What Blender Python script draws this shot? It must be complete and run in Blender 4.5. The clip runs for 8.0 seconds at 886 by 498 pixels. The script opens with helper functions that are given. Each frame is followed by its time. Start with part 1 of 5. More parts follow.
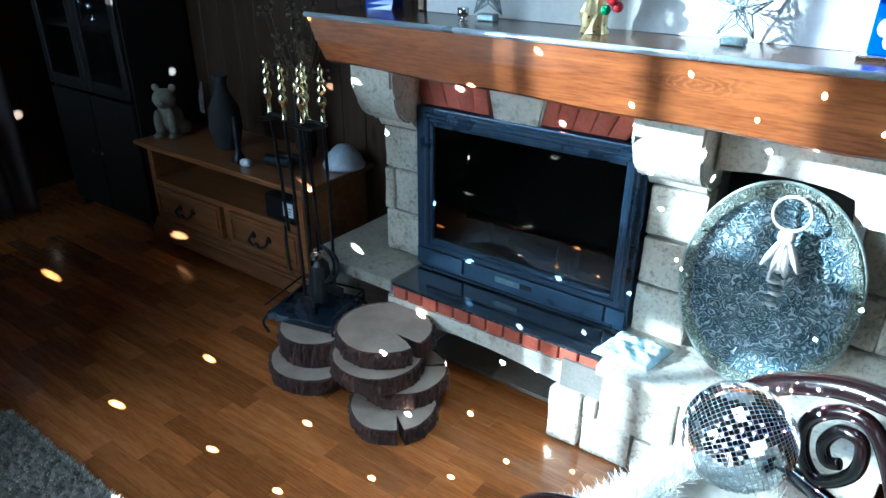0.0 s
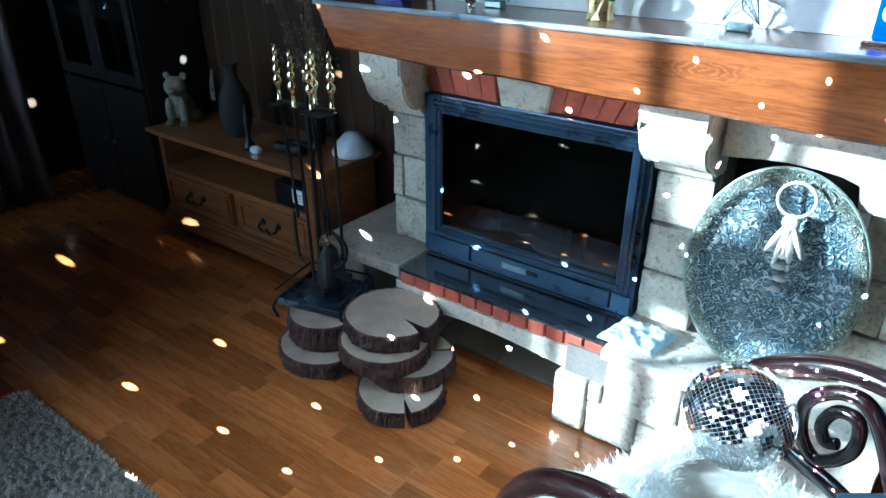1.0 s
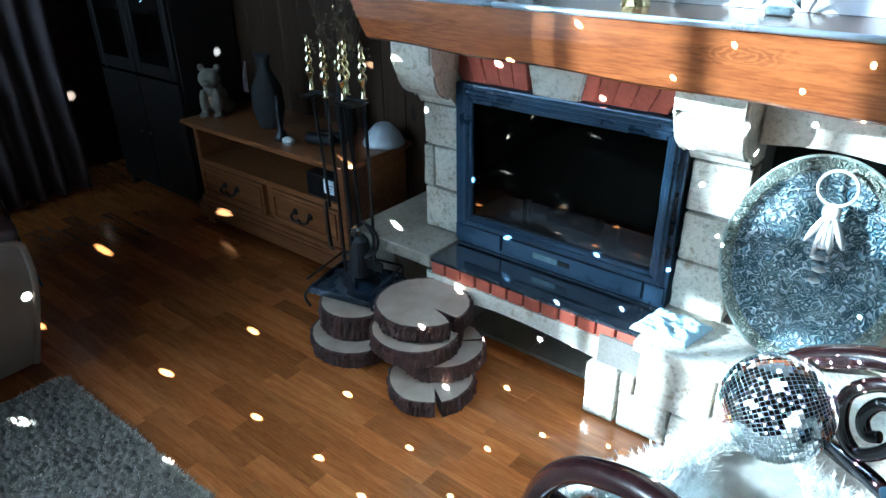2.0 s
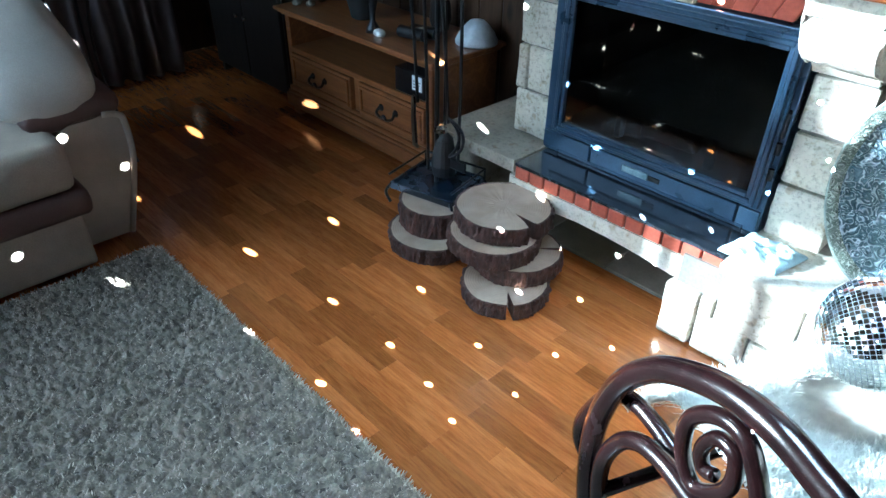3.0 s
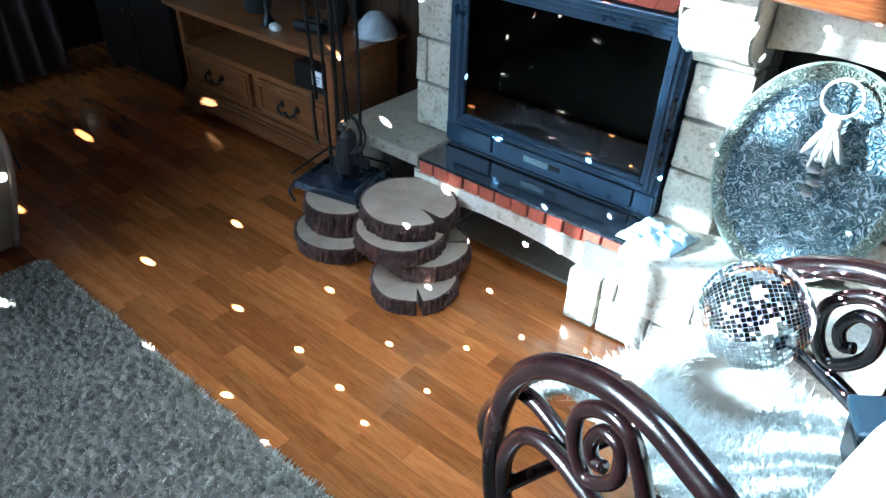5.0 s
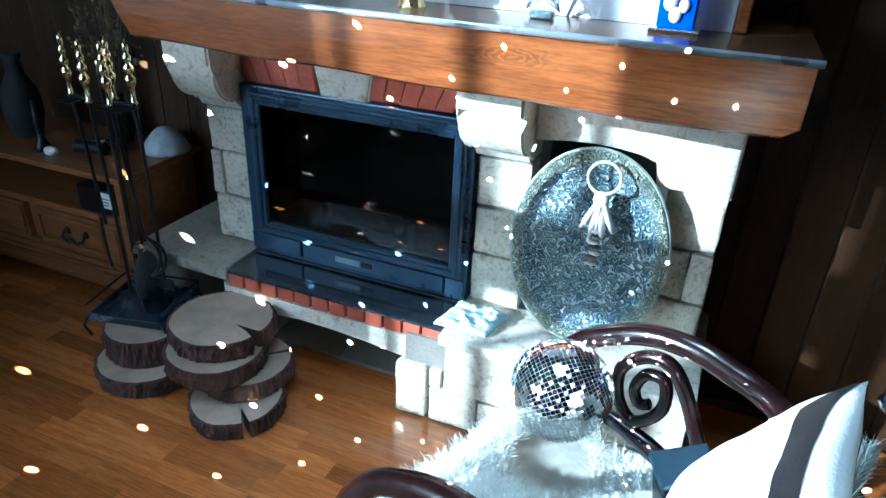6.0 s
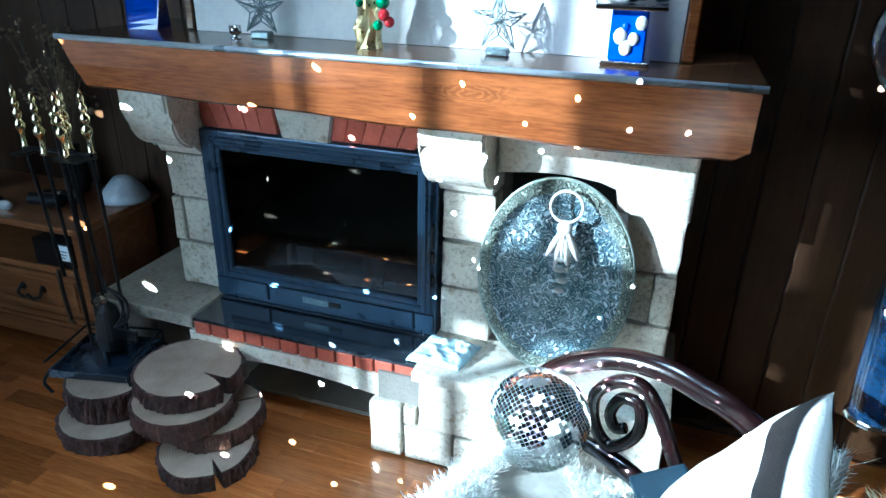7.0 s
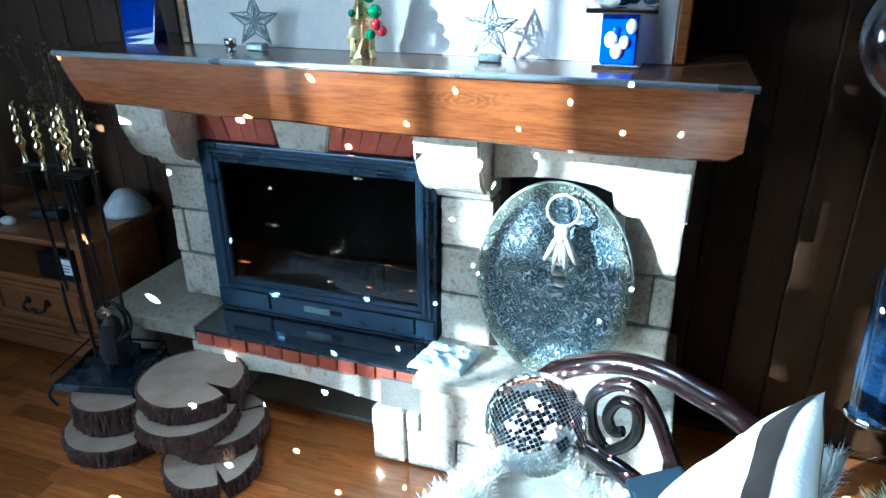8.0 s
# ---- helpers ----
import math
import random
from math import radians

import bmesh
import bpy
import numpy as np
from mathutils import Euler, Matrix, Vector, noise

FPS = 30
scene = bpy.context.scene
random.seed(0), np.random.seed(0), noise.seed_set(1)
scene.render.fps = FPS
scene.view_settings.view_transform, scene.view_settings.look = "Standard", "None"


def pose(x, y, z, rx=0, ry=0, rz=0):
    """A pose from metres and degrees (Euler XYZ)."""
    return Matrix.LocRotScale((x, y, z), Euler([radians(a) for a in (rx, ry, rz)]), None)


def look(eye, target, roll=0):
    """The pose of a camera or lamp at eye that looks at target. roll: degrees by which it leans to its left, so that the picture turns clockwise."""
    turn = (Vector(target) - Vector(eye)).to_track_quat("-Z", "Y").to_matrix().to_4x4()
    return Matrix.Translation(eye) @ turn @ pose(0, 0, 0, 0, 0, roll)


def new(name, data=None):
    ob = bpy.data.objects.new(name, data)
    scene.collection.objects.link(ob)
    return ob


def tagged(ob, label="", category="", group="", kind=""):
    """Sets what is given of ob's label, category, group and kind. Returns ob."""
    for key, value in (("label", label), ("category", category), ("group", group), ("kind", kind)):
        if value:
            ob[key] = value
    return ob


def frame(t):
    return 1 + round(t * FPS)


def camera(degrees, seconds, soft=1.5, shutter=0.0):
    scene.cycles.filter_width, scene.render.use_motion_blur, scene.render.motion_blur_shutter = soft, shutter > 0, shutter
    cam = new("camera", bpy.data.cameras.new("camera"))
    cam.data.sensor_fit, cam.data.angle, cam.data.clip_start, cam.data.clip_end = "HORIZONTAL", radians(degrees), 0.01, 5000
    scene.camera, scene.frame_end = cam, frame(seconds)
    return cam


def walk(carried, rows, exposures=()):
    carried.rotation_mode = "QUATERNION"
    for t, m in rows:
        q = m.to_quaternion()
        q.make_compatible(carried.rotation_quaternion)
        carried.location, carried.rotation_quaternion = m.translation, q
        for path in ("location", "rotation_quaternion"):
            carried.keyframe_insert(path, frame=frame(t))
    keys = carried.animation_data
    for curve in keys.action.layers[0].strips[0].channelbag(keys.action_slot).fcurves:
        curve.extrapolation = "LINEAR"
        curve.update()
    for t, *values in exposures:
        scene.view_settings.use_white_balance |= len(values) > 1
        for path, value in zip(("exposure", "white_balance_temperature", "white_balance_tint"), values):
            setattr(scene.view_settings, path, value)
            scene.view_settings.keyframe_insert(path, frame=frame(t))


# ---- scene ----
cam = camera(66.7, 8.0)

PATH = [
    (0, (1.394, -1.835, 1.514), (0.348, -0.371, 0.641), 0.4),
    (0.5, (1.415, -1.843, 1.506), (0.369, -0.391, 0.612), 0.3),
    (1, (1.417, -1.852, 1.511), (0.355, -0.415, 0.612), 0.2),
    (2.5, (1.405, -1.868, 1.483), (0.242, -0.572, 0.498), -0.5),
    (3, (1.392, -1.893, 1.443), (0.201, -0.747, 0.317), 0.8),
    (3.5, (1.385, -1.897, 1.42), (0.177, -0.909, 0.169), 1.1),
    (4, (1.374, -1.885, 1.413), (0.174, -0.895, 0.157), 1.3),
    (4.5, (1.404, -1.879, 1.424), (0.23, -0.827, 0.193), 1.1),
    (5, (1.416, -1.828, 1.458), (0.4, -0.546, 0.307), 2.1),
    (6.5, (1.441, -1.795, 1.512), (0.868, -0.078, 0.661), 1.9),
    (7, (1.429, -1.806, 1.512), (0.851, -0.079, 0.686), 1.2),
    (7.5, (1.453, -1.801, 1.51), (0.851, -0.073, 0.703), 0.6),
    (8, (1.453, -1.801, 1.518), (0.854, -0.075, 0.705), -0.3),
]
EXPOSURES = [(0, 1.75, 4800, -5), (1, 1.75, 4800, -5), (2.5, 2.05, 4850, -5), (3, 2.35, 5000, -3), (3.5, 2.8, 5100, -2), (4.5, 2.95, 5100, -2), (5, 2.3, 4950, -3), (6.5, 1.6, 4750, -6), (8, 1.73, 4800, -5)]
walk(cam, [(t, look(eye, target, roll)) for t, eye, target, roll in PATH], EXPOSURES)

# ---- world, sun and window light ----
SUN_DIR = Vector((0.72, 0.64, -0.27)).normalized()
world = bpy.data.worlds.new("sky")
scene.world = world
world.use_nodes = True
wn = world.node_tree
sky = wn.nodes.new("ShaderNodeTexSky")
sky.sky_type = "NISHITA"
sky.sun_disc = False
sky.sun_elevation = radians(15.6)
sky.sun_rotation = radians(228.4)
wn.nodes["Background"].inputs[1].default_value = 0.12
wn.links.new(sky.outputs[0], wn.nodes["Background"].inputs[0])

sun = new("sun", bpy.data.lights.new("sun", "SUN"))
sun.data.energy = 5.0
sun.data.angle = radians(0.55)
sun.data.color = (1.0, 0.97, 0.92)
sun.matrix_world = look((-3, -4, 3), Vector((-3, -4, 3)) + SUN_DIR)


def window_light(x0, x1, z0, z1, y, watts):
    ob = new("window_light", bpy.data.lights.new("window_light", "AREA"))
    ob.data.shape = "RECTANGLE"
    ob.data.size, ob.data.size_y = x1 - x0, z1 - z0
    ob.data.energy = watts
    ob.data.color = (0.68, 0.85, 1.0)
    ob.matrix_world = look(((x0 + x1) / 2, y, (z0 + z1) / 2), ((x0 + x1) / 2, y + 1, (z0 + z1) / 2))


# unseen openings traced back from sun patches; W1-W4 gap shades the tray
W1 = (-2.9, -2.05, 1.25, 1.8)
W4 = (-2.9, -2.05, 2.02, 2.8)
W2 = (-1.95, -0.35, 1.28, 2.05)
SOUTH = -3.2
SPARK_WATTS = 6000
# assumed roof opening, unseen; moved and narrowed to steer the overhead light
ROOF = (0.6, 1.45, -1.75, -0.7)
ROOF_Z = 4.7
window_light(*W1, SOUTH + 0.02, 1.5)
window_light(*W4, SOUTH + 0.02, 3.5)
window_light(*W2, SOUTH + 0.02, 12)
roof_light = new("assumed_roof_light", bpy.data.lights.new("assumed_roof_light", "AREA"))
roof_light.data.shape = "RECTANGLE"
roof_light.data.size, roof_light.data.size_y = ROOF[1] - ROOF[0] - 0.1, ROOF[3] - ROOF[2] - 0.1
roof_light.data.energy = 46
roof_light.data.color = (0.74, 0.88, 1.0)
roof_light.location = ((ROOF[0] + ROOF[1]) / 2, (ROOF[2] + ROOF[3]) / 2, ROOF_Z - 0.03)

# ---- materials ----


def nodes_of(name):
    m = bpy.data.materials.new(name)
    m.use_nodes = True
    return m, m.node_tree, m.node_tree.nodes["Principled BSDF"]


def ramp(nt, fac, stops):
    r = nt.nodes.new("ShaderNodeValToRGB")
    while len(r.color_ramp.elements) < len(stops):
        r.color_ramp.elements.new(0.5)
    for e, (p, c) in zip(r.color_ramp.elements, stops):
        e.position, e.color = p, (*c, 1)
    nt.links.new(fac, r.inputs[0])
    return r.outputs[0]


def coords(nt, scale=(1, 1, 1), shift=False):
    tc = nt.nodes.new("ShaderNodeTexCoord")
    mp = nt.nodes.new("ShaderNodeMapping")
    mp.inputs["Scale"].default_value = scale
    nt.links.new(tc.outputs["Object"], mp.inputs[0])
    if shift:
        oi = nt.nodes.new("ShaderNodeObjectInfo")
        mul = nt.nodes.new("ShaderNodeVectorMath")
        mul.operation = "SCALE"
        mul.inputs[0].default_value = (17.0, 31.0, 23.0)
        nt.links.new(oi.outputs["Random"], mul.inputs["Scale"])
        nt.links.new(mul.outputs[0], mp.inputs["Location"])
    return mp.outputs[0]


def tex(nt, vec, scale, detail=5, rough=0.55):
    n = nt.nodes.new("ShaderNodeTexNoise")
    n.inputs["Scale"].default_value = scale
    n.inputs["Detail"].default_value = detail
    n.inputs["Roughness"].default_value = rough
    nt.links.new(vec, n.inputs["Vector"])
    return n.outputs[0]


def mixc(nt, a, b, fac, mode="MIX"):
    m = nt.nodes.new("ShaderNodeMix")
    m.data_type, m.blend_type = "RGBA", mode
    for sock, v in ((m.inputs[0], fac), (m.inputs[6], a), (m.inputs[7], b)):
        if isinstance(v, (int, float)):
            sock.default_value = v
        elif isinstance(v, tuple):
            sock.default_value = (*v, 1)
        else:
            nt.links.new(v, sock)
    return m.outputs[2]


def relief(nt, bsdf, height, strength, distance):
    b = nt.nodes.new("ShaderNodeBump")
    b.inputs["Strength"].default_value = strength
    b.inputs["Distance"].default_value = distance
    nt.links.new(height, b.inputs["Height"])
    nt.links.new(b.outputs[0], bsdf.inputs["Normal"])


def surface(name, dark, light, rough=0.6, metal=0.0, scale=8, fine=120, bump=0.3, depth=0.002, coat=0.0, shift=False, stretch=(1, 1, 1)):
    """A surface whose colour wanders between two tones at a coarse and a fine scale."""
    m, nt, b = nodes_of(name)
    v = coords(nt, stretch, shift)
    coarse, grain = tex(nt, v, scale), tex(nt, v, fine, 3)
    c1 = ramp(nt, coarse, [(0.32, dark), (0.68, light)])
    c2 = ramp(nt, grain, [(0.3, dark), (0.7, light)])
    nt.links.new(mixc(nt, c1, c2, 0.4), b.inputs["Base Color"])
    r = nt.nodes.new("ShaderNodeMapRange")
    r.inputs[3].default_value, r.inputs[4].default_value = max(rough - 0.12, 0.02), min(rough + 0.12, 1)
    nt.links.new(coarse, r.inputs[0])
    nt.links.new(r.outputs[0], b.inputs["Roughness"])
    b.inputs["Metallic"].default_value = metal
    b.inputs["Coat Weight"].default_value = coat
    b.inputs["Coat Roughness"].default_value = 0.12
    relief(nt, b, grain, bump, depth)
    return m


def wood(name, dark, mid, light, along="x", rough=0.4, coat=0.0, shift=False, ring=9.0, tone=0.0, knots=False, figure=None):
    m, nt, b = nodes_of(name)
    st = {"x": (0.09, 1, 1), "y": (1, 0.09, 1), "z": (1, 1, 0.09)}[along]
    v = coords(nt, st, shift)
    big = tex(nt, v, ring, 3, 0.5)
    wave = nt.nodes.new("ShaderNodeMath")
    wave.operation = "MULTIPLY"
    wave.inputs[1].default_value = 34.0
    nt.links.new(big, wave.inputs[0])
    sine = nt.nodes.new("ShaderNodeMath")
    sine.operation = "SINE"
    nt.links.new(wave.outputs[0], sine.inputs[0])
    rings = ramp(nt, sine.outputs[0], [(0.1, mid), (0.95, light)])
    grain = tex(nt, v, 170, 4, 0.6)
    col = mixc(nt, rings, ramp(nt, grain, [(0.35, dark), (0.6, light)]), 0.42)
    if figure is not None:
        # one cathedral figure: stretched rings round a centre that fade outwards
        tc = nt.nodes.new("ShaderNodeTexCoord")
        mp = nt.nodes.new("ShaderNodeMapping")
        mp.vector_type = "TEXTURE"
        mp.inputs["Location"].default_value = figure
        mp.inputs["Scale"].default_value = (0.075, 1.0, 0.022)
        nt.links.new(tc.outputs["Object"], mp.inputs[0])
        ln = nt.nodes.new("ShaderNodeVectorMath")
        ln.operation = "LENGTH"
        wob = nt.nodes.new("ShaderNodeVectorMath")
        wob.operation = "ADD"
        ns = nt.nodes.new("ShaderNodeTexNoise")
        ns.inputs["Scale"].default_value = 1.6
        nt.links.new(mp.outputs[0], ns.inputs["Vector"])
        nt.links.new(mp.outputs[0], wob.inputs[0])
        nt.links.new(ns.outputs[1], wob.inputs[1])
        sh = nt.nodes.new("ShaderNodeVectorMath")
        sh.operation = "SUBTRACT"
        sh.inputs[1].default_value = (0.5, 0.5, 0.5)
        nt.links.new(wob.outputs[0], sh.inputs[0])
        nt.links.new(sh.outputs[0], ln.inputs[0])
        mul = nt.nodes.new("ShaderNodeMath")
        mul.operation = "MULTIPLY"
        mul.inputs[1].default_value = 20.0
        nt.links.new(ln.outputs["Value"], mul.inputs[0])
        sn = nt.nodes.new("ShaderNodeMath")
        sn.operation = "SINE"
        nt.links.new(mul.outputs[0], sn.inputs[0])
        lines = ramp(nt, sn.outputs[0], [(0.15, dark), (0.6, light)])
        near = nt.nodes.new("ShaderNodeMapRange")
        near.inputs[1].default_value, near.inputs[2].default_value = 1.9, 0.5
        near.inputs[3].default_value, near.inputs[4].default_value = 0.0, 0.42
        nt.links.new(ln.outputs["Value"], near.inputs[0])
        col = mixc(nt, col, lines, near.outputs[0])
    if knots:
        vor = nt.nodes.new("ShaderNodeTexVoronoi")
        vor.inputs["Scale"].default_value = 1.0
        nt.links.new(coords(nt, (9, 9, 3.2), shift), vor.inputs["Vector"])
        col = mixc(nt, col, ramp(nt, vor.outputs[0], [(0.1, (0.2, 0.14, 0.1)), (0.2, (1, 1, 1))]), 1.0, "MULTIPLY")
    if tone:
        oi = nt.nodes.new("ShaderNodeObjectInfo")
        col = mixc(nt, col, ramp(nt, oi.outputs["Random"], [(0.0, (1 - tone,) * 3), (0.75, (1, 1, 1)), (1.0, (1.0, 1.0, 1.0))]), 1.0, "MULTIPLY")
        col = mixc(nt, col, ramp(nt, oi.outputs["Random"], [(0.6, (1, 1, 1)), (1.0, (1.25, 1.25, 1.2))]), 1.0, "MULTIPLY")
    nt.links.new(col, b.inputs["Base Color"])
    b.inputs["Roughness"].default_value = rough
    b.inputs["Coat Weight"].default_value = coat
    b.inputs["Coat Roughness"].default_value = 0.15
    relief(nt, b, grain, 0.12, 0.001)
    return m


def plain(name, color, rough=0.5, metal=0.0, coat=0.0):
    m, nt, b = nodes_of(name)
    v = coords(nt)
    n = tex(nt, v, 40, 4)
    nt.links.new(ramp(nt, n, [(0.3, tuple(c * 0.82 for c in color)), (0.7, tuple(min(c * 1.1, 1) for c in color))]), b.inputs["Base Color"])
    b.inputs["Roughness"].default_value = rough
    b.inputs["Metallic"].default_value = metal
    b.inputs["Coat Weight"].default_value = coat
    relief(nt, b, tex(nt, v, 90, 3), 0.08, 0.001)
    return m


def stone_material(name, dark, light, pits):
    m, nt, b = nodes_of(name)
    v = coords(nt, (1, 1, 1), True)
    big, grain = tex(nt, v, 7, 6, 0.65), tex(nt, v, 75, 6, 0.7)
    col = mixc(nt, ramp(nt, big, [(0.3, dark), (0.62, light)]), ramp(nt, grain, [(0.36, pits), (0.5, light)]), 0.45)
    spots = ramp(nt, tex(nt, v, 26, 2, 0.4), [(0.62, (1, 1, 1)), (0.72, (0.62, 0.52, 0.4))])
    nt.links.new(mixc(nt, col, spots, 0.7, "MULTIPLY"), b.inputs["Base Color"])
    b.inputs["Roughness"].default_value = 0.85
    relief(nt, b, mixc(nt, big, grain, 0.6), 0.7, 0.006)
    return m


def glass_material(name, tint=(1, 1, 1), rough=0.0):
    m, nt, b = nodes_of(name)
    b.inputs["Base Color"].default_value = (*tint, 1)
    b.inputs["Transmission Weight"].default_value = 1.0
    b.inputs["Roughness"].default_value = rough
    b.inputs["IOR"].default_value = 1.45
    return m


STONE = stone_material("sandstone", (0.25, 0.22, 0.165), (0.62, 0.59, 0.5), (0.11, 0.09, 0.065))
STONE_SMOOTH = stone_material("dressed_sandstone", (0.34, 0.32, 0.26), (0.62, 0.6, 0.52), (0.22, 0.2, 0.155))
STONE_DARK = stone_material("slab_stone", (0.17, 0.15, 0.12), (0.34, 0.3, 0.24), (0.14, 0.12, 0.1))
MORTAR = surface("mortar", (0.12, 0.115, 0.1), (0.22, 0.21, 0.19), 0.95, bump=0.6)
JOINT = surface("dark_joint", (0.012, 0.01, 0.009), (0.03, 0.025, 0.022), 0.95)
BRICK = surface("red_brick", (0.24, 0.045, 0.024), (0.44, 0.1, 0.055), 0.75, scale=5, fine=90, bump=0.35, shift=True)
SOOT_BLACK = surface("soot_black", (0.006, 0.006, 0.006), (0.02, 0.018, 0.016), 0.95)
OAK_MANTEL = wood("mantel_oak", (0.1, 0.029, 0.008), (0.2, 0.06, 0.017), (0.31, 0.104, 0.029), "x", 0.25, 0.6, ring=5.5, figure=(0.98, -0.286, 1.195))
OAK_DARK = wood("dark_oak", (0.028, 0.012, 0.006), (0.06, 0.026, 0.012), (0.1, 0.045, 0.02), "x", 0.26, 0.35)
# set darker than the brown boards themselves, standing in for shade
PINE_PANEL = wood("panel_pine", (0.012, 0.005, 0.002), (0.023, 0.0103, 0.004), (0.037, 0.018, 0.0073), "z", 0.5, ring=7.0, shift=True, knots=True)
CABINET_WOOD = wood("cabinet_pine", (0.09, 0.03, 0.009), (0.16, 0.058, 0.019), (0.24, 0.097, 0.034), "x", 0.3, 0.5)
PARQUET = wood("parquet_oak", (0.17, 0.046, 0.01), (0.28, 0.086, 0.02), (0.37, 0.132, 0.034), "x", 0.22, 0.7, True, 8.0, 0.34)
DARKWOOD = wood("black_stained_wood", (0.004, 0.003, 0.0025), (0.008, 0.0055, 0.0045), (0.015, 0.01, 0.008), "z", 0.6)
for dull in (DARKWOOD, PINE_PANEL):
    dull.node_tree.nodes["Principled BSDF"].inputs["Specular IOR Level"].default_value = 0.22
PLASTER = surface("plaster", (0.55, 0.56, 0.56), (0.72, 0.72, 0.7), 0.9, scale=4, fine=60, bump=0.5)
CEILING = surface("ceiling_boards", (0.05, 0.032, 0.02), (0.09, 0.06, 0.038), 0.9)
# navy enamel, pushed bluer to imitate light on the frame's edges
CAST_IRON = surface("blue_black_enamel", (0.015, 0.032, 0.06), (0.04, 0.075, 0.13), 0.3, 0.3, bump=0.1)
BLACK_IRON = surface("black_iron", (0.006, 0.006, 0.007), (0.018, 0.018, 0.02), 0.38, 0.6, bump=0.15)
TRAY_IRON = surface("tray_enamel", (0.008, 0.012, 0.02), (0.02, 0.03, 0.05), 0.25, 0.2, bump=0.1, coat=0.4)
GRANITE = surface("polished_granite", (0.006, 0.008, 0.012), (0.03, 0.036, 0.046), 0.1, scale=60, fine=300, bump=0.02, coat=0.5)
BRASS = surface("brass", (0.62, 0.5, 0.26), (0.86, 0.76, 0.48), 0.2, 1.0, bump=0.05)
CHROME = surface("chrome", (0.7, 0.7, 0.7), (0.9, 0.9, 0.9), 0.12, 1.0, bump=0.02)
RIM = surface("patinated_rim", (0.2, 0.26, 0.24), (0.5, 0.58, 0.54), 0.45, 0.6, scale=30, fine=160, bump=0.6, depth=0.003)
# pale bluish colour stands for sky mirrored in the mantel edge
EDGE_GLINT = surface("edge_glint", (0.45, 0.52, 0.6), (0.65, 0.74, 0.84), 0.3, 0.6, scale=6, fine=90, bump=0.1)
PEWTER = surface("tarnished_metal", (0.1, 0.15, 0.17), (0.36, 0.44, 0.46), 0.36, 0.9, scale=22, fine=140, bump=0.6, depth=0.003)
BARK = surface("bark", (0.012, 0.006, 0.005), (0.09, 0.036, 0.026), 0.95, scale=26, fine=110, bump=1.0, depth=0.012, stretch=(1, 1, 0.35))
RATTAN = surface("rattan", (0.003, 0.0013, 0.0015), (0.014, 0.0045, 0.005), 0.24, scale=11, fine=70, bump=0.12, coat=0.5, stretch=(1, 1, 0.4))
CLOTH_BEIGE = surface("beige_upholstery", (0.18, 0.142, 0.11), (0.3, 0.245, 0.195), 0.95, scale=6, fine=260, bump=0.6)
CLOTH_PALE = surface("pale_upholstery", (0.3, 0.26, 0.225), (0.44, 0.39, 0.34), 0.9, scale=5, fine=240, bump=0.5)
CLOTH_BROWN = surface("brown_leather", (0.03, 0.011, 0.008), (0.065, 0.024, 0.017), 0.6, scale=8, fine=160, bump=0.25)
CURTAIN = surface("curtain_cloth", (0.1, 0.073, 0.072), (0.19, 0.143, 0.14), 0.95, scale=4, fine=200, bump=0.5)
WHITE_CLOTH = surface("white_cloth", (0.62, 0.62, 0.58), (0.8, 0.8, 0.76), 0.95, scale=5, fine=220, bump=0.5)
BLACK_CLOTH = surface("black_satin", (0.003, 0.003, 0.004), (0.008, 0.008, 0.01), 0.5, scale=9, fine=200)
BLUE_CLOTH = surface("pale_blue_cloth", (0.4, 0.58, 0.66), (0.6, 0.76, 0.82), 0.9, scale=9, fine=220, bump=0.4)
LEATHER = surface("black_leather", (0.003, 0.0035, 0.005), (0.009, 0.01, 0.014), 0.2, scale=10, fine=120, bump=0.35, coat=0.4)
# blue base colour stands for bluish highlights on the jacket sleeve
BLUE_SHEEN = surface("blue_sheen_leather", (0.002, 0.005, 0.013), (0.012, 0.035, 0.085), 0.16, scale=12, fine=100, bump=0.4, coat=0.5)
FUR = plain("white_fur", (0.72, 0.74, 0.7), 0.9)
FUR_CREAM = plain("cream_fur", (0.62, 0.58, 0.34), 0.9)
BLUE_PLASTIC = plain("blue_plastic", (0.008, 0.022, 0.036), 0.4)
BLUE_GLAZE = plain("blue_glaze", (0.01, 0.06, 0.5), 0.15, 0.0, 0.6)
WHITE_CERAMIC = plain("white_ceramic", (0.68, 0.74, 0.78), 0.25, 0.0, 0.4)
# white ceramic darkened to grey: shade put into the colour
SHADED_CERAMIC = plain("shaded_ceramic", (0.36, 0.39, 0.43), 0.4, 0.0, 0.2)
PEBBLE = plain("white_pebble", (0.6, 0.6, 0.58), 0.5)
RED_GLASS = plain("red_glass", (0.4, 0.02, 0.03), 0.12, 0.3, 0.6)
GREEN_GLASS = plain("green_glass", (0.02, 0.25, 0.1), 0.12, 0.3, 0.6)
GOLD_FOIL = surface("gold_foil", (0.5, 0.4, 0.16), (0.85, 0.75, 0.45), 0.3, 1.0, scale=60, fine=200, bump=0.6)
TOY_FUR = surface("sandy_plush", (0.08, 0.065, 0.045), (0.24, 0.2, 0.15), 0.95, scale=22, fine=240, bump=0.7)
DRY_PLANT = surface("dried_plant", (0.06, 0.04, 0.02), (0.16, 0.11, 0.06), 0.9)
TILE_FLOOR = surface("hearth_tile", (0.16, 0.14, 0.11), (0.26, 0.23, 0.19), 0.6)
FIRE_GLASS = glass_material("oven_glass", (0.07, 0.08, 0.1))
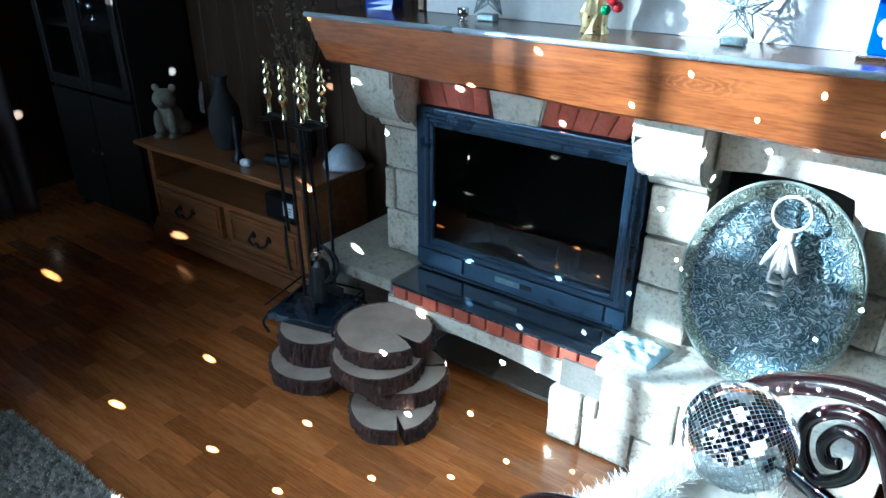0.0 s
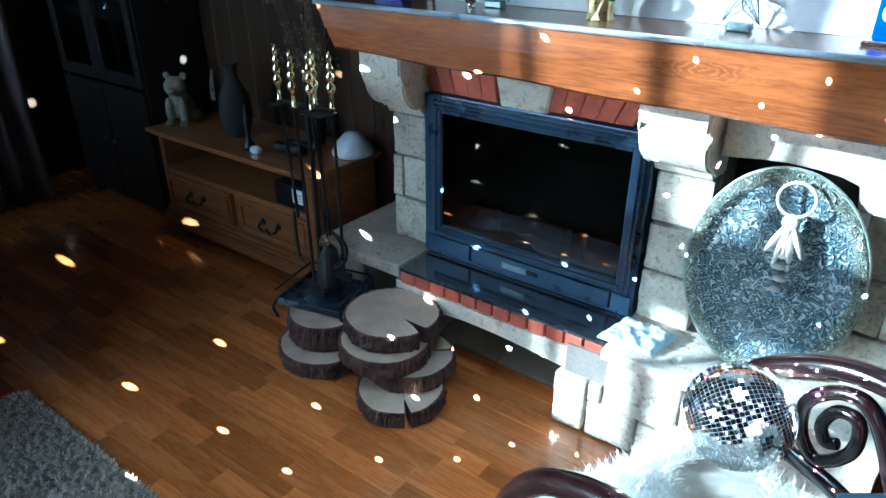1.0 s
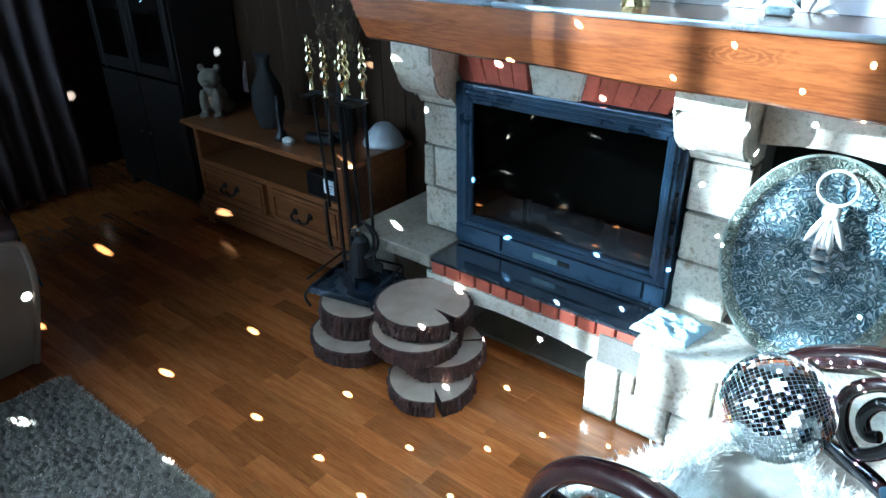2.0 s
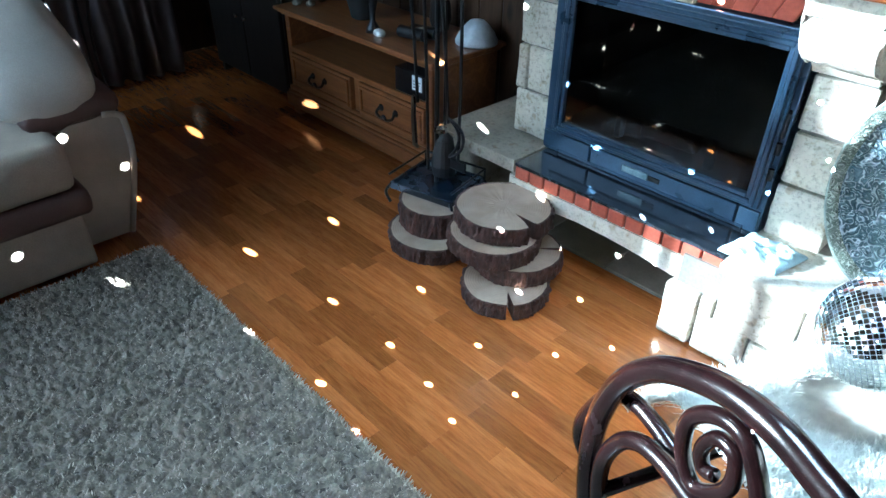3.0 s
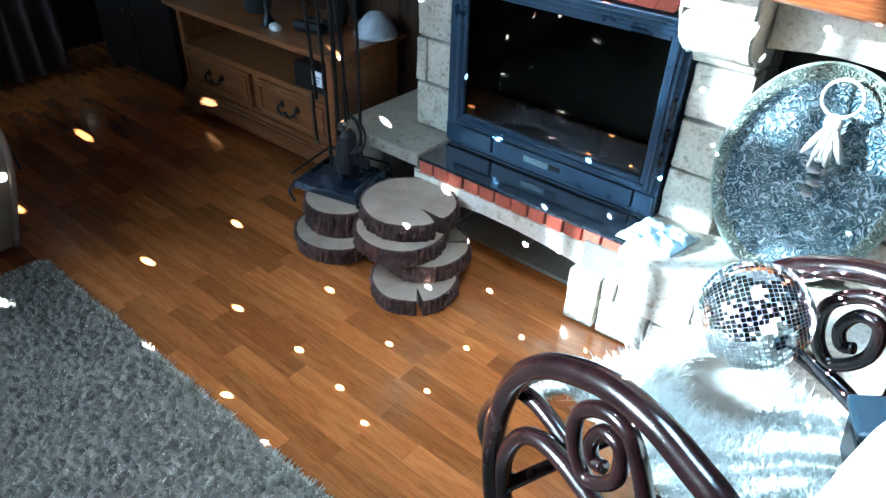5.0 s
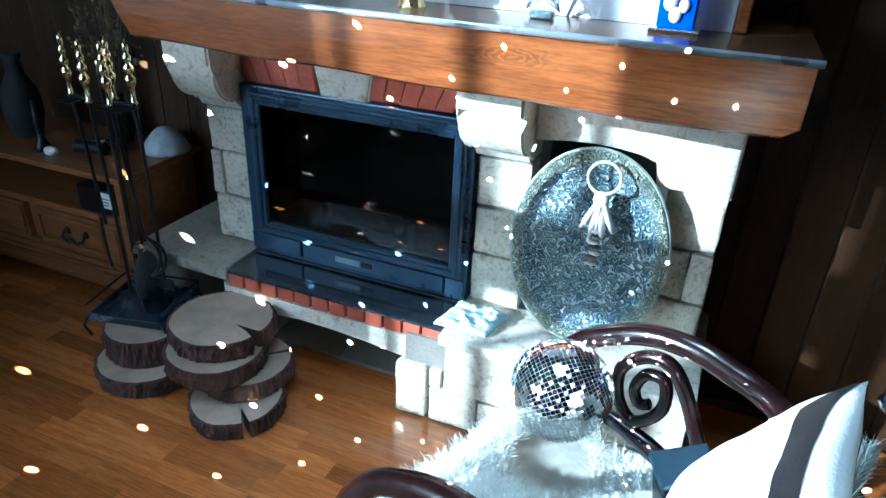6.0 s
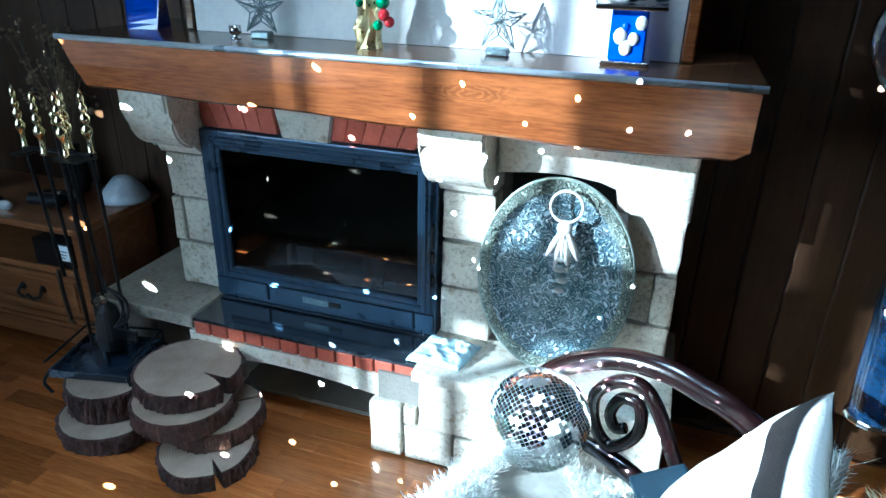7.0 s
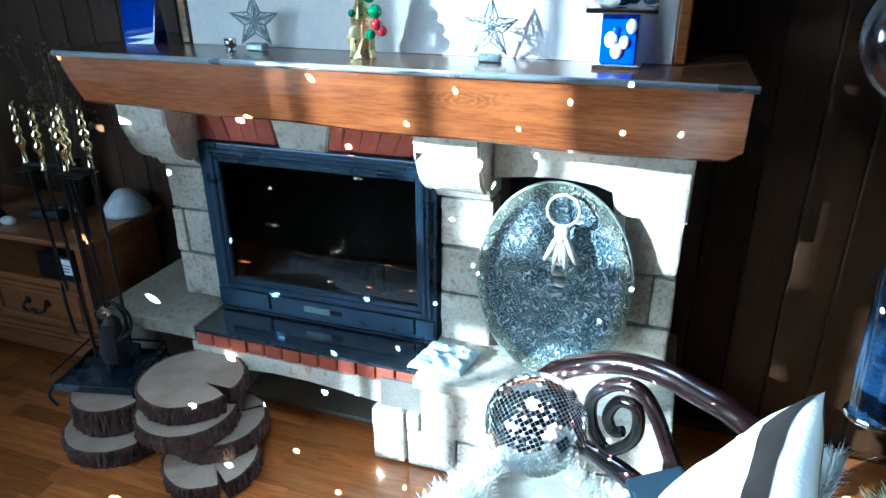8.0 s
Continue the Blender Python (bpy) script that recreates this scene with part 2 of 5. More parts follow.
PANE_GLASS = glass_material("pane_glass")
GROUT = plain("silver_grout", (0.34, 0.4, 0.42), 0.5)
MIRROR = plain("mirror_tile", (0.9, 0.92, 0.93), 0.04, 1.0)
PAPER = plain("white_label", (0.75, 0.78, 0.8), 0.6)
PRINT = plain("grey_print", (0.2, 0.22, 0.25), 0.7)


def wood_slice_material():
    m, nt, b = nodes_of("sawn_wood")
    tc = nt.nodes.new("ShaderNodeTexCoord")
    w = nt.nodes.new("ShaderNodeTexWave")
    w.wave_type, w.rings_direction = "RINGS", "Z"
    w.inputs["Scale"].default_value = 38
    w.inputs["Distortion"].default_value = 2.2
    w.inputs["Detail"].default_value = 3
    w.inputs["Detail Scale"].default_value = 0.8
    nt.links.new(tc.outputs["Object"], w.inputs[0])
    n = tex(nt, tc.outputs["Object"], 9, 5)
    c = mixc(nt, ramp(nt, w.outputs["Fac"], [(0.2, (0.22, 0.157, 0.11)), (0.8, (0.3, 0.22, 0.16))]), ramp(nt, n, [(0.35, (0.2, 0.14, 0.095)), (0.65, (0.38, 0.3, 0.235))]), 0.5)
    nt.links.new(c, b.inputs["Base Color"])
    b.inputs["Roughness"].default_value = 0.8
    relief(nt, b, tex(nt, tc.outputs["Object"], 130, 3), 0.4, 0.001)
    return m


SAWN = wood_slice_material()


def rug_material():
    m, nt, b = nodes_of("shag_wool")
    geo = nt.nodes.new("ShaderNodeNewGeometry")
    v = coords(nt)
    isl = ramp(nt, geo.outputs["Random Per Island"], [(0.0, (0.2, 0.17, 0.135)), (0.5, (0.34, 0.3, 0.245)), (1.0, (0.56, 0.5, 0.42))])
    big = mixc(nt, ramp(nt, tex(nt, v, 5, 4), [(0.3, (0.62, 0.6, 0.58)), (0.65, (1, 1, 1))]), ramp(nt, tex(nt, v, 48, 2), [(0.38, (0.26, 0.23, 0.2)), (0.58, (1, 1, 1))]), 0.65)
    nt.links.new(mixc(nt, isl, big, 0.8, "MULTIPLY"), b.inputs["Base Color"])
    b.inputs["Roughness"].default_value = 0.95
    return m


RUG = rug_material()
# wool darkened to make up for missing self-shadow between tufts
RUG_TUFT = surface("tufted_wool", (0.07, 0.058, 0.044), (0.265, 0.23, 0.187), 0.95, scale=26, fine=140, bump=1.0, depth=0.007)
# backing coloured dark so gaps in the pile look shaded
RUG_BACK = surface("rug_backing", (0.05, 0.042, 0.034), (0.09, 0.077, 0.063), 0.95)

# ---- building helpers ----


def part(name, bm, material, parent=None, label="", smooth=False):
    me = bpy.data.meshes.new(name)
    bmesh.ops.recalc_face_normals(bm, faces=bm.faces)
    bm.to_mesh(me)
    bm.free()
    me.materials.append(material)
    if smooth:
        me.shade_smooth()
    ob = new(name, me)
    if parent is not None:
        ob.parent = parent
        if parent.type == "EMPTY":
            ob.matrix_parent_inverse = parent.matrix_basis.inverted()
    if label:
        ob["label"] = label
    return ob


def thing(name, x, y, z, label, category, group="", kind=""):
    ob = new(name)
    ob.matrix_basis = pose(x, y, z)
    ob.empty_display_size = 0.05
    return tagged(ob, label, category, group, kind)


def box(bm, x0, x1, y0, y1, z0, z1, bevel=0.0, seg=1, m=None):
    vs = [bm.verts.new((x, y, z)) for x in (x0, x1) for y in (y0, y1) for z in (z0, z1)]
    fs = [bm.faces.new([vs[i] for i in f]) for f in ((0, 1, 3, 2), (4, 6, 7, 5), (0, 4, 5, 1), (2, 3, 7, 6), (0, 2, 6, 4), (1, 5, 7, 3))]
    if bevel:
        es = list({e for f in fs for e in f.edges})
        r = bmesh.ops.bevel(bm, geom=es, offset=bevel, segments=seg, affect="EDGES", profile=0.6)
        vs = list({v for f in r["faces"] for v in f.verts} | {v for v in vs if v.is_valid})
    if m is not None:
        bmesh.ops.transform(bm, matrix=m, verts=vs)
    return vs


def cbox(*a, **k):
    bm = bmesh.new()
    box(bm, *a, **k)
    return bm


def rough_block(x0, x1, y0, y1, z0, z1, bevel=0.008, amp=0.004, step=0.03, freq=14.0):
    """A hewn block: worn edges, uneven faces."""
    bm = bmesh.new()
    box(bm, x0, x1, y0, y1, z0, z1, bevel, 2)
    long = [e for e in bm.edges if e.calc_length() > step * 1.5]
    for _ in range(3):
        long = [e for e in bm.edges if e.calc_length() > step * 1.5]
        if long:
            bmesh.ops.subdivide_edges(bm, edges=long, cuts=1, use_grid_fill=True)
    bm.normal_update()
    for v in bm.verts:
        v.co += v.normal * (noise.noise(v.co * freq) * amp + noise.noise(v.co * freq * 3.1) * amp * 0.4)
    return bm


def spline(pts, n=8, closed=False):
    p = [Vector(q) for q in pts]
    out = []
    k = len(p)
    for i in range(k if closed else k - 1):
        a, b, c, d = (p[(i - 1) % k] if closed or i else p[0], p[i], p[(i + 1) % k], p[(i + 2) % k] if closed or i + 2 < k else p[-1])
        for j in range(n):
            t = j / n
            out.append(0.5 * ((2 * b) + (c - a) * t + (2 * a - 5 * b + 4 * c - d) * t * t + (3 * b - a - 3 * c + d) * t ** 3))
    if not closed:
        out.append(p[-1])
    return out


def tube(pts, r, closed=False, seg=10, bm=None, taper=None):
    bm = bm or bmesh.new()
    rings = []
    k = len(pts)
    up = None
    for i, q in enumerate(pts):
        q = Vector(q)
        a, b = Vector(pts[(i - 1) % k] if closed or i else pts[0]), Vector(pts[(i + 1) % k] if closed or i + 1 < k else pts[-1])
        d = (b - a).normalized()
        if up is None:
            up = d.orthogonal().normalized()
        up = (up - d * up.dot(d)).normalized()
        side = d.cross(up)
        rr = r if taper is None else r * taper(i / max(k - 1, 1))
        rings.append([bm.verts.new(q + (up * math.cos(2 * math.pi * j / seg) + side * math.sin(2 * math.pi * j / seg)) * rr) for j in range(seg)])
    for i in range(k if closed else k - 1):
        a, b = rings[i], rings[(i + 1) % k]
        for j in range(seg):
            bm.faces.new((a[j], a[(j + 1) % seg], b[(j + 1) % seg], b[j]))
    if not closed:
        bm.faces.new(rings[0])
        bm.faces.new(rings[-1][::-1])
    return bm


def lathe(profile, cx, cy, cz, seg=24, bm=None):
    bm = bm or bmesh.new()
    rings = []
    for r, z in profile:
        rings.append([bm.verts.new((cx + max(r, 0.0004) * math.cos(2 * math.pi * j / seg), cy + max(r, 0.0004) * math.sin(2 * math.pi * j / seg), cz + z)) for j in range(seg)])
    for a, b in zip(rings, rings[1:]):
        for j in range(seg):
            bm.faces.new((a[j], a[(j + 1) % seg], b[(j + 1) % seg], b[j]))
    bm.faces.new(rings[0][::-1])
    bm.faces.new(rings[-1])
    return bm


def ball(bm, c, r, sx=1, sy=1, sz=1, seg=12):
    bmesh.ops.create_uvsphere(bm, u_segments=seg, v_segments=seg // 2 + 1, radius=r, matrix=Matrix.Translation(c) @ Matrix.Diagonal((sx, sy, sz, 1)))
    return bm


def extrude_profile(outline, y0, y1, axis="y", bm=None):
    """A flat outline (pairs) pushed through along one axis."""
    bm = bm or bmesh.new()
    put = {"y": lambda a, b, t: (a, t, b), "x": lambda a, b, t: (t, a, b), "z": lambda a, b, t: (a, b, t)}[axis]
    lo = [bm.verts.new(put(a, b, y0)) for a, b in outline]
    hi = [bm.verts.new(put(a, b, y1)) for a, b in outline]
    k = len(outline)
    bm.faces.new(lo)
    bm.faces.new(hi[::-1])
    for i in range(k):
        bm.faces.new((lo[i], hi[i], hi[(i + 1) % k], lo[(i + 1) % k]))
    return bm


def strands(name, roots, normals, length, width, lean, material, parent, label="", seed=3):
    """Many thin bent blades: roots and normals are n x 3 arrays."""
    rng = np.random.default_rng(seed)
    n = len(roots)
    a = rng.uniform(0, 2 * math.pi, n)
    side = np.stack([np.cos(a), np.sin(a), np.zeros(n)], 1) * width
    b = rng.uniform(0, 2 * math.pi, n)
    bend = np.stack([np.cos(b), np.sin(b), np.zeros(n)], 1) * (lean * rng.uniform(0.3, 1.3, n))[:, None]
    ln = (length * rng.uniform(0.6, 1.2, n))[:, None]
    mid = roots + normals * ln * 0.6 + bend * 0.35
    tip = roots + normals * ln + bend
    v = np.stack([roots - side, roots + side, mid + side * 0.9, mid - side * 0.9, tip + side * 0.4, tip - side * 0.4], 1).reshape(-1, 3)
    base = np.arange(n)[:, None] * 6
    f = np.concatenate([base + np.array([0, 1, 2, 3]), base + np.array([3, 2, 4, 5])])
    me = bpy.data.meshes.new(name)
    me.from_pydata(v.tolist(), [], f.tolist())
    me.materials.append(material)
    ob = new(name, me)
    ob.parent = parent
    if parent.type == "EMPTY":
        ob.matrix_parent_inverse = parent.matrix_basis.inverted()
    ob["kind"] = "stuff"
    if label:
        ob["label"] = label
    return ob

# ---- room shell ----
WEST, EAST, NORTH, TOP = -2.95, 2.5, 0.32, 2.95
bm = bmesh.new()
box(bm, WEST - 0.1, ROOF[0], SOUTH - 0.2, NORTH + 0.2, TOP, TOP + 0.12)
box(bm, ROOF[1], EAST + 0.1, SOUTH - 0.2, NORTH + 0.2, TOP, TOP + 0.12)
box(bm, ROOF[0], ROOF[1], SOUTH - 0.2, ROOF[2], TOP, TOP + 0.12)
box(bm, ROOF[0], ROOF[1], ROOF[3], NORTH + 0.2, TOP, TOP + 0.12)
# deep dark shaft added to cut the spread of the roof light
shaft = bmesh.new()
box(shaft, ROOF[0] - 0.03, ROOF[0], ROOF[2], ROOF[3], TOP + 0.12, ROOF_Z)
box(shaft, ROOF[1], ROOF[1] + 0.03, ROOF[2], ROOF[3], TOP + 0.12, ROOF_Z)
box(shaft, ROOF[0], ROOF[1], ROOF[2] - 0.03, ROOF[2], TOP + 0.12, ROOF_Z)
box(shaft, ROOF[0], ROOF[1], ROOF[3], ROOF[3] + 0.03, TOP + 0.12, ROOF_Z)
tagged(part("roof_light_shaft", shaft, OAK_DARK), "unseen dark shaft added to narrow the roof light", "roof window", kind="structure")
pane = tagged(part("window_3", cbox(ROOF[0] - 0.03, ROOF[1] + 0.03, ROOF[2] - 0.03, ROOF[3] + 0.03, ROOF_Z + 0.001, ROOF_Z + 0.008), PANE_GLASS), "clear pane of the assumed, unseen roof window", "roof window", kind="structure")
pane.visible_shadow = False
# unseen ceiling, its dark colour chosen to reduce bounced light
tagged(part("ceiling", bm, CEILING), "unseen ceiling coloured dark brown to cut bounced light", "ceiling", kind="structure")
# unseen side walls in the same dark pine, keeping bounce low
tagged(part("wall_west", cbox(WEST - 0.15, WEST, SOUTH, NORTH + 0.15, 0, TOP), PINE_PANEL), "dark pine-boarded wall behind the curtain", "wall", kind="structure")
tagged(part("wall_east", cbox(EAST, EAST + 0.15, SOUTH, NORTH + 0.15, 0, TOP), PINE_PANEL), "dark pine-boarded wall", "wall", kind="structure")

# unseen window wall: piers round openings placed to shape the sun patches
bm = bmesh.new()
y0, y1 = SOUTH - 0.06, SOUTH
box(bm, WEST - 0.15, W1[0], y0, y1, 0, TOP)
box(bm, W1[0], W1[1], y0, y1, 0, W1[2])
box(bm, W1[0], W1[1], y0, y1, W1[3], W4[2])
box(bm, W4[0], W4[1], y0, y1, W4[3], TOP)
box(bm, W1[1], W2[0], y0, y1, 0, TOP)
box(bm, W2[0], W2[1], y0, y1, 0, W2[2])
box(bm, W2[0], W2[1], y0, y1, W2[3], TOP)
box(bm, W2[1], EAST + 0.15, y0, y1, 0, TOP)
tagged(part("wall_south", bm, PINE_PANEL), "unseen pine-boarded wall with three openings that shape the sun patches", "wall", kind="structure")
for num, (a, b, c, d) in ((1, W1), (2, W2), (4, W4)):
    win = thing("window_%d" % num, (a + b) / 2, SOUTH - 0.09, c, "unseen wooden window sized to fit the patches of low sun", "window", kind="structure")
    fr = bmesh.new()
    yw = SOUTH - 0.035
    for q in ((a, a + 0.03, c, d), (b - 0.03, b, c, d), (a + 0.03, b - 0.03, c, c + 0.03), (a + 0.03, b - 0.03, d - 0.03, d)):
        box(fr, q[0], q[1], yw - 0.02, yw + 0.02, q[2], q[3], 0.004)
    part("window_frame", fr, OAK_DARK, win)
    # unseen bars placed so their shadows land as dim bands on the mantel
    if num != 2:
        for x in (-2.79, -2.44):
            part("shadow_bar", cbox(x - 0.02, x + 0.02, yw - 0.02, yw + 0.02, c + 0.031, d - 0.031, 0.004), OAK_DARK, win)
    pane = part("pane", cbox(a + 0.03, b - 0.03, yw - 0.003, yw + 0.003, c + 0.03, d - 0.03), PANE_GLASS, win)
    pane.visible_shadow = False

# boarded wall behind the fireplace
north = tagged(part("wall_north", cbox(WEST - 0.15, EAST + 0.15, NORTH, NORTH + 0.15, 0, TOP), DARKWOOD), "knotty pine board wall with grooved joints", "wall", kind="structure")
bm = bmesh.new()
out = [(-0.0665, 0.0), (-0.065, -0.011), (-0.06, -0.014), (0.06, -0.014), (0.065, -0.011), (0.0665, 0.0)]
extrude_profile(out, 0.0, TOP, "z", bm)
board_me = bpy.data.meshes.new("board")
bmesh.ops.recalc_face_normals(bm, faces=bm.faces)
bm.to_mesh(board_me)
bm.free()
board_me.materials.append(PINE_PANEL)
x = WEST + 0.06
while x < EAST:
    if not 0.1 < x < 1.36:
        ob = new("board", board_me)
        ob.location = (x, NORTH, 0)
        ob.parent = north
    x += 0.1335

# chimney breast above the mantel
tagged(part("chimney_breast", cbox(0.05, 1.43, -0.05, NORTH - 0.016, 1.262, TOP), PLASTER), "pale plastered chimney breast above the mantel", "chimney breast", kind="structure")
tagged(part("trim", cbox(1.433, 1.462, -0.058, 0.02, 1.263, TOP, 0.004), OAK_MANTEL), "red-brown timber corner strip", "trim", kind="structure")
# dark strip stands where shadow falls beside the breast
tagged(part("trim", cbox(0.018, 0.047, -0.058, 0.02, 1.263, TOP, 0.004), OAK_DARK), "left corner strip coloured dark for the shadow beside the breast", "trim", kind="structure")

# ---- fireplace ----
fire = thing("fireplace", 0.65, 0.0, 0, "sandstone and red brick fireplace with raised hearth", "fireplace")
# rubble core behind the facing
for q in ((-0.185, -0.035, 0.035, 1.09), (0.83, 0.975, 0.035, 1.09), (1.375, 1.51, 0.035, 1.09)):
    part("core", cbox(q[0], q[1], q[2], NORTH - 0.016, 0.342, q[3]), MORTAR, fire)
part("core", cbox(-0.034, 0.829, 0.031, NORTH - 0.016, 0.96, 1.09), MORTAR, fire)
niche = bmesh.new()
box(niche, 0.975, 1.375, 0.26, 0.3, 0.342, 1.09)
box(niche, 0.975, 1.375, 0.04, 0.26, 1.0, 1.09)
# niche back takes the same matte near-black as the firebox
part("niche_back", niche, SOOT_BLACK, fire, "near-black back of the side niche")


def pillar(name, x0, x1, courses, rough):
    root = part(name, cbox(x0 + 0.012, x1 - 0.012, 0.012, 0.034, courses[0][0], courses[-1][1]), MORTAR, fire)
    for z0, z1, cuts in courses:
        xs = [x0] + cuts + [x1]
        for a, b in zip(xs, xs[1:]):
            dy = random.uniform(-0.006, 0.004)
            part("stone", rough_block(a + 0.003 + random.uniform(-0.004, 0.002), b - 0.003 + random.uniform(-0.002, 0.004), dy, 0.1, z0 + 0.004, z1 - 0.004, 0.009, rough), STONE, root)


pillar("left_pillar", -0.19, -0.024, [(0.346, 0.522, []), (0.522, 0.69, [-0.14]), (0.69, 0.852, [])], 0.005)
pillar("middle_pillar", 0.816, 0.985, [(0.346, 0.522, []), (0.522, 0.68, [0.955]), (0.68, 0.842, [])], 0.004)
pillar("right_pillar", 1.36, 1.523, [(0.346, 0.51, []), (0.51, 0.672, [1.455]), (0.672, 0.845, [])], 0.007)


def corbel(x0, x1, z0):
    """Stone bracket: scroll profile that reaches out under the mantel."""
    prof = [(0.1, z0), (-0.005, z0), (-0.02, z0 + 0.02), (-0.022, z0 + 0.028)]
    for i in range(9):
        a = i / 8 * math.pi / 2
        prof.append((-0.03 - 0.105 * math.sin(a), z0 + 0.14 - 0.105 * math.cos(a)))
    prof += [(-0.137, z0 + 0.165), (-0.152, z0 + 0.17), (-0.155, z0 + 0.235), (0.1, z0 + 0.235)]
    bm = extrude_profile(prof, x0, x1, "x")
    es = [e for e in bm.edges if abs(e.verts[0].co.x - e.verts[1].co.x) < 1e-6]
    bmesh.ops.bevel(bm, geom=es, offset=0.008, segments=2, affect="EDGES")
    for v in bm.verts:
        v.co += Vector((0, 1, 1)) * noise.noise(v.co * 12) * 0.003
    return part("corbel", bm, STONE_SMOOTH, fire, "carved sandstone scroll bracket")


corbel(-0.2, -0.02, 0.854)
corbel(0.795, 0.985, 0.846)
# lintel over the niche with its heavier end block
prof = [(0.99, 1.092), (0.99, 0.925)] + [(0.99 + 0.34 * t, 0.925 + 0.018 * math.sin(math.pi * t)) for t in (0.15, 0.3, 0.5, 0.7, 0.85)] + [(1.328, 0.925), (1.332, 0.852), (1.522, 0.848), (1.522, 1.092)]
bm = extrude_profile(prof, -0.03, 0.1)
bmesh.ops.bevel(bm, geom=[e for e in bm.edges if abs(e.verts[0].co.y - e.verts[1].co.y) < 1e-6], offset=0.007, segments=2, affect="EDGES")
part("lintel", bm, STONE_SMOOTH, fire, "pale dressed stone lintel over the niche")
# brick flat arch with keystone
arch = part("brick_arch", cbox(-0.02, 0.8, 0.019, 0.03, 0.955, 1.09), JOINT, fire)
for a, b in [(-0.074 + 0.0655 * i, -0.0175 + 0.0655 * i) for i in range(5)] + [(0.4655 + 0.0675 * i, 0.524 + 0.0675 * i) for i in range(5)]:
    lean = (0.353 - (a + b) / 2) * 0.16
    bm = extrude_profile([(a + lean, 0.952), (b + lean, 0.952), (b, 1.092), (a, 1.092)], -0.002 + random.uniform(-0.002, 0.002), 0.03)
    bmesh.ops.bevel(bm, geom=list(bm.edges), offset=0.003, segments=1, affect="EDGES")
    part("brick", bm, BRICK, arch)
bm = extrude_profile([(0.288, 0.94), (0.452, 0.94), (0.482, 1.092), (0.252, 1.092)], -0.014, 0.03)
bmesh.ops.bevel(bm, geom=list(bm.edges), offset=0.006, segments=2, affect="EDGES")
part("keystone", bm, STONE_SMOOTH, arch, "pale trapezoid keystone")

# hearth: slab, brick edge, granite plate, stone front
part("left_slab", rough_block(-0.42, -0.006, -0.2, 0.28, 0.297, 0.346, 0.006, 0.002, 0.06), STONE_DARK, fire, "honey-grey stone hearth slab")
part("granite_plate", cbox(0.0, 0.806, -0.203, 0.03, 0.329, 0.341, 0.003), GRANITE, fire, "polished dark granite plate before the fire door")
edge = part("brick_edge", cbox(0.0, 0.806, -0.19, -0.1, 0.28, 0.328), JOINT, fire)
bm = cbox(-0.0303, 0.0303, -0.055, 0.0, -0.0235, 0.0235, 0.003)
brick_me = bpy.data.meshes.new("brick")
bmesh.ops.recalc_face_normals(bm, faces=bm.faces)
bm.to_mesh(brick_me)
bm.free()
brick_me.materials.append(BRICK)
for i in range(12):
    ob = new("brick", brick_me)
    ob.location = (0.0335 + 0.0671 * i, -0.145 + random.uniform(-0.001, 0.001), 0.3045)
    ob.parent = edge
prof = [(-0.03, 0.281), (-0.03, 0.12)] + [(0.06 + 0.1 * t, 0.1 + 0.115 * math.sin(t * math.pi / 2)) for t in (0, 0.25, 0.5, 0.75, 1)] + [(0.16 + 0.5 * t, 0.215 - 0.02 * t + 0.012 * math.sin(math.pi * t)) for t in (0.25, 0.5, 0.75, 1)] + [(0.82, 0.2), (0.82, 0.281)]
bm = extrude_profile(prof, -0.195, 0.0)
bmesh.ops.bevel(bm, geom=[e for e in bm.edges if abs(e.verts[0].co.y - e.verts[1].co.y) < 1e-6], offset=0.006, segments=2, affect="EDGES")
part("arch_stone", bm, STONE_SMOOTH, fire, "pale stone arch over the log recess")
bm = bmesh.new()
box(bm, 0.82, 1.55, -0.205, NORTH - 0.016, 0.02, 0.31)
box(bm, 0.0, 0.82, 0.03, NORTH - 0.016, 0.285, 0.325)
part("hearth_core", bm, MORTAR, fire)
part("recess_back", cbox(-0.42, 0.82, 0.2, 0.29, 0.0, 0.283), SOOT_BLACK, fire, "dark back of the log recess")
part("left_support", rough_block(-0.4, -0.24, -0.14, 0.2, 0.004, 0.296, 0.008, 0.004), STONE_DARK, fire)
pier = part("right_pier", cbox(0.69, 1.53, -0.21, -0.1, 0.0, 0.3), MORTAR, fire)
for z0, z1, xs in ((0.004, 0.128, [0.78, 0.945, 1.15, 1.35, 1.552]), (0.134, 0.305, [0.826, 1.06, 1.3, 1.552])):
    for a, b in zip(xs, xs[1:]):
        part("stone", rough_block(a + 0.004, b - 0.004, -0.232 + random.uniform(-0.005, 0.004), -0.12, z0, z1, 0.008, 0.004), STONE, pier)
part("stone", rough_block(0.781, 0.822, -0.228, -0.12, 0.134, 0.2, 0.006, 0.003), STONE, pier)
part("stone", rough_block(0.668, 0.776, -0.236, -0.02, 0.004, 0.2, 0.012, 0.006), STONE, pier)
part("right_slab", rough_block(0.81, 1.556, -0.24, 0.28, 0.308, 0.344, 0.007, 0.002, 0.06), STONE_SMOOTH, fire, "pale stone hearth ledge under the niche")
tl = part("recess_floor", cbox(-0.24, 0.67, -0.08, 0.2, 0.0, 0.006), MORTAR, fire)
for i in range(3):
    part("tile", cbox(-0.235 + 0.3 * i, 0.06 + 0.3 * i, -0.078, 0.2, 0.005, 0.012, 0.002), TILE_FLOOR, tl)

# ---- mantel beam ----
mantel = thing("mantel_beam", 0.68, -0.14, 1.09, "long varnished oak mantel beam with dark top", "mantel")
bm = bmesh.new()
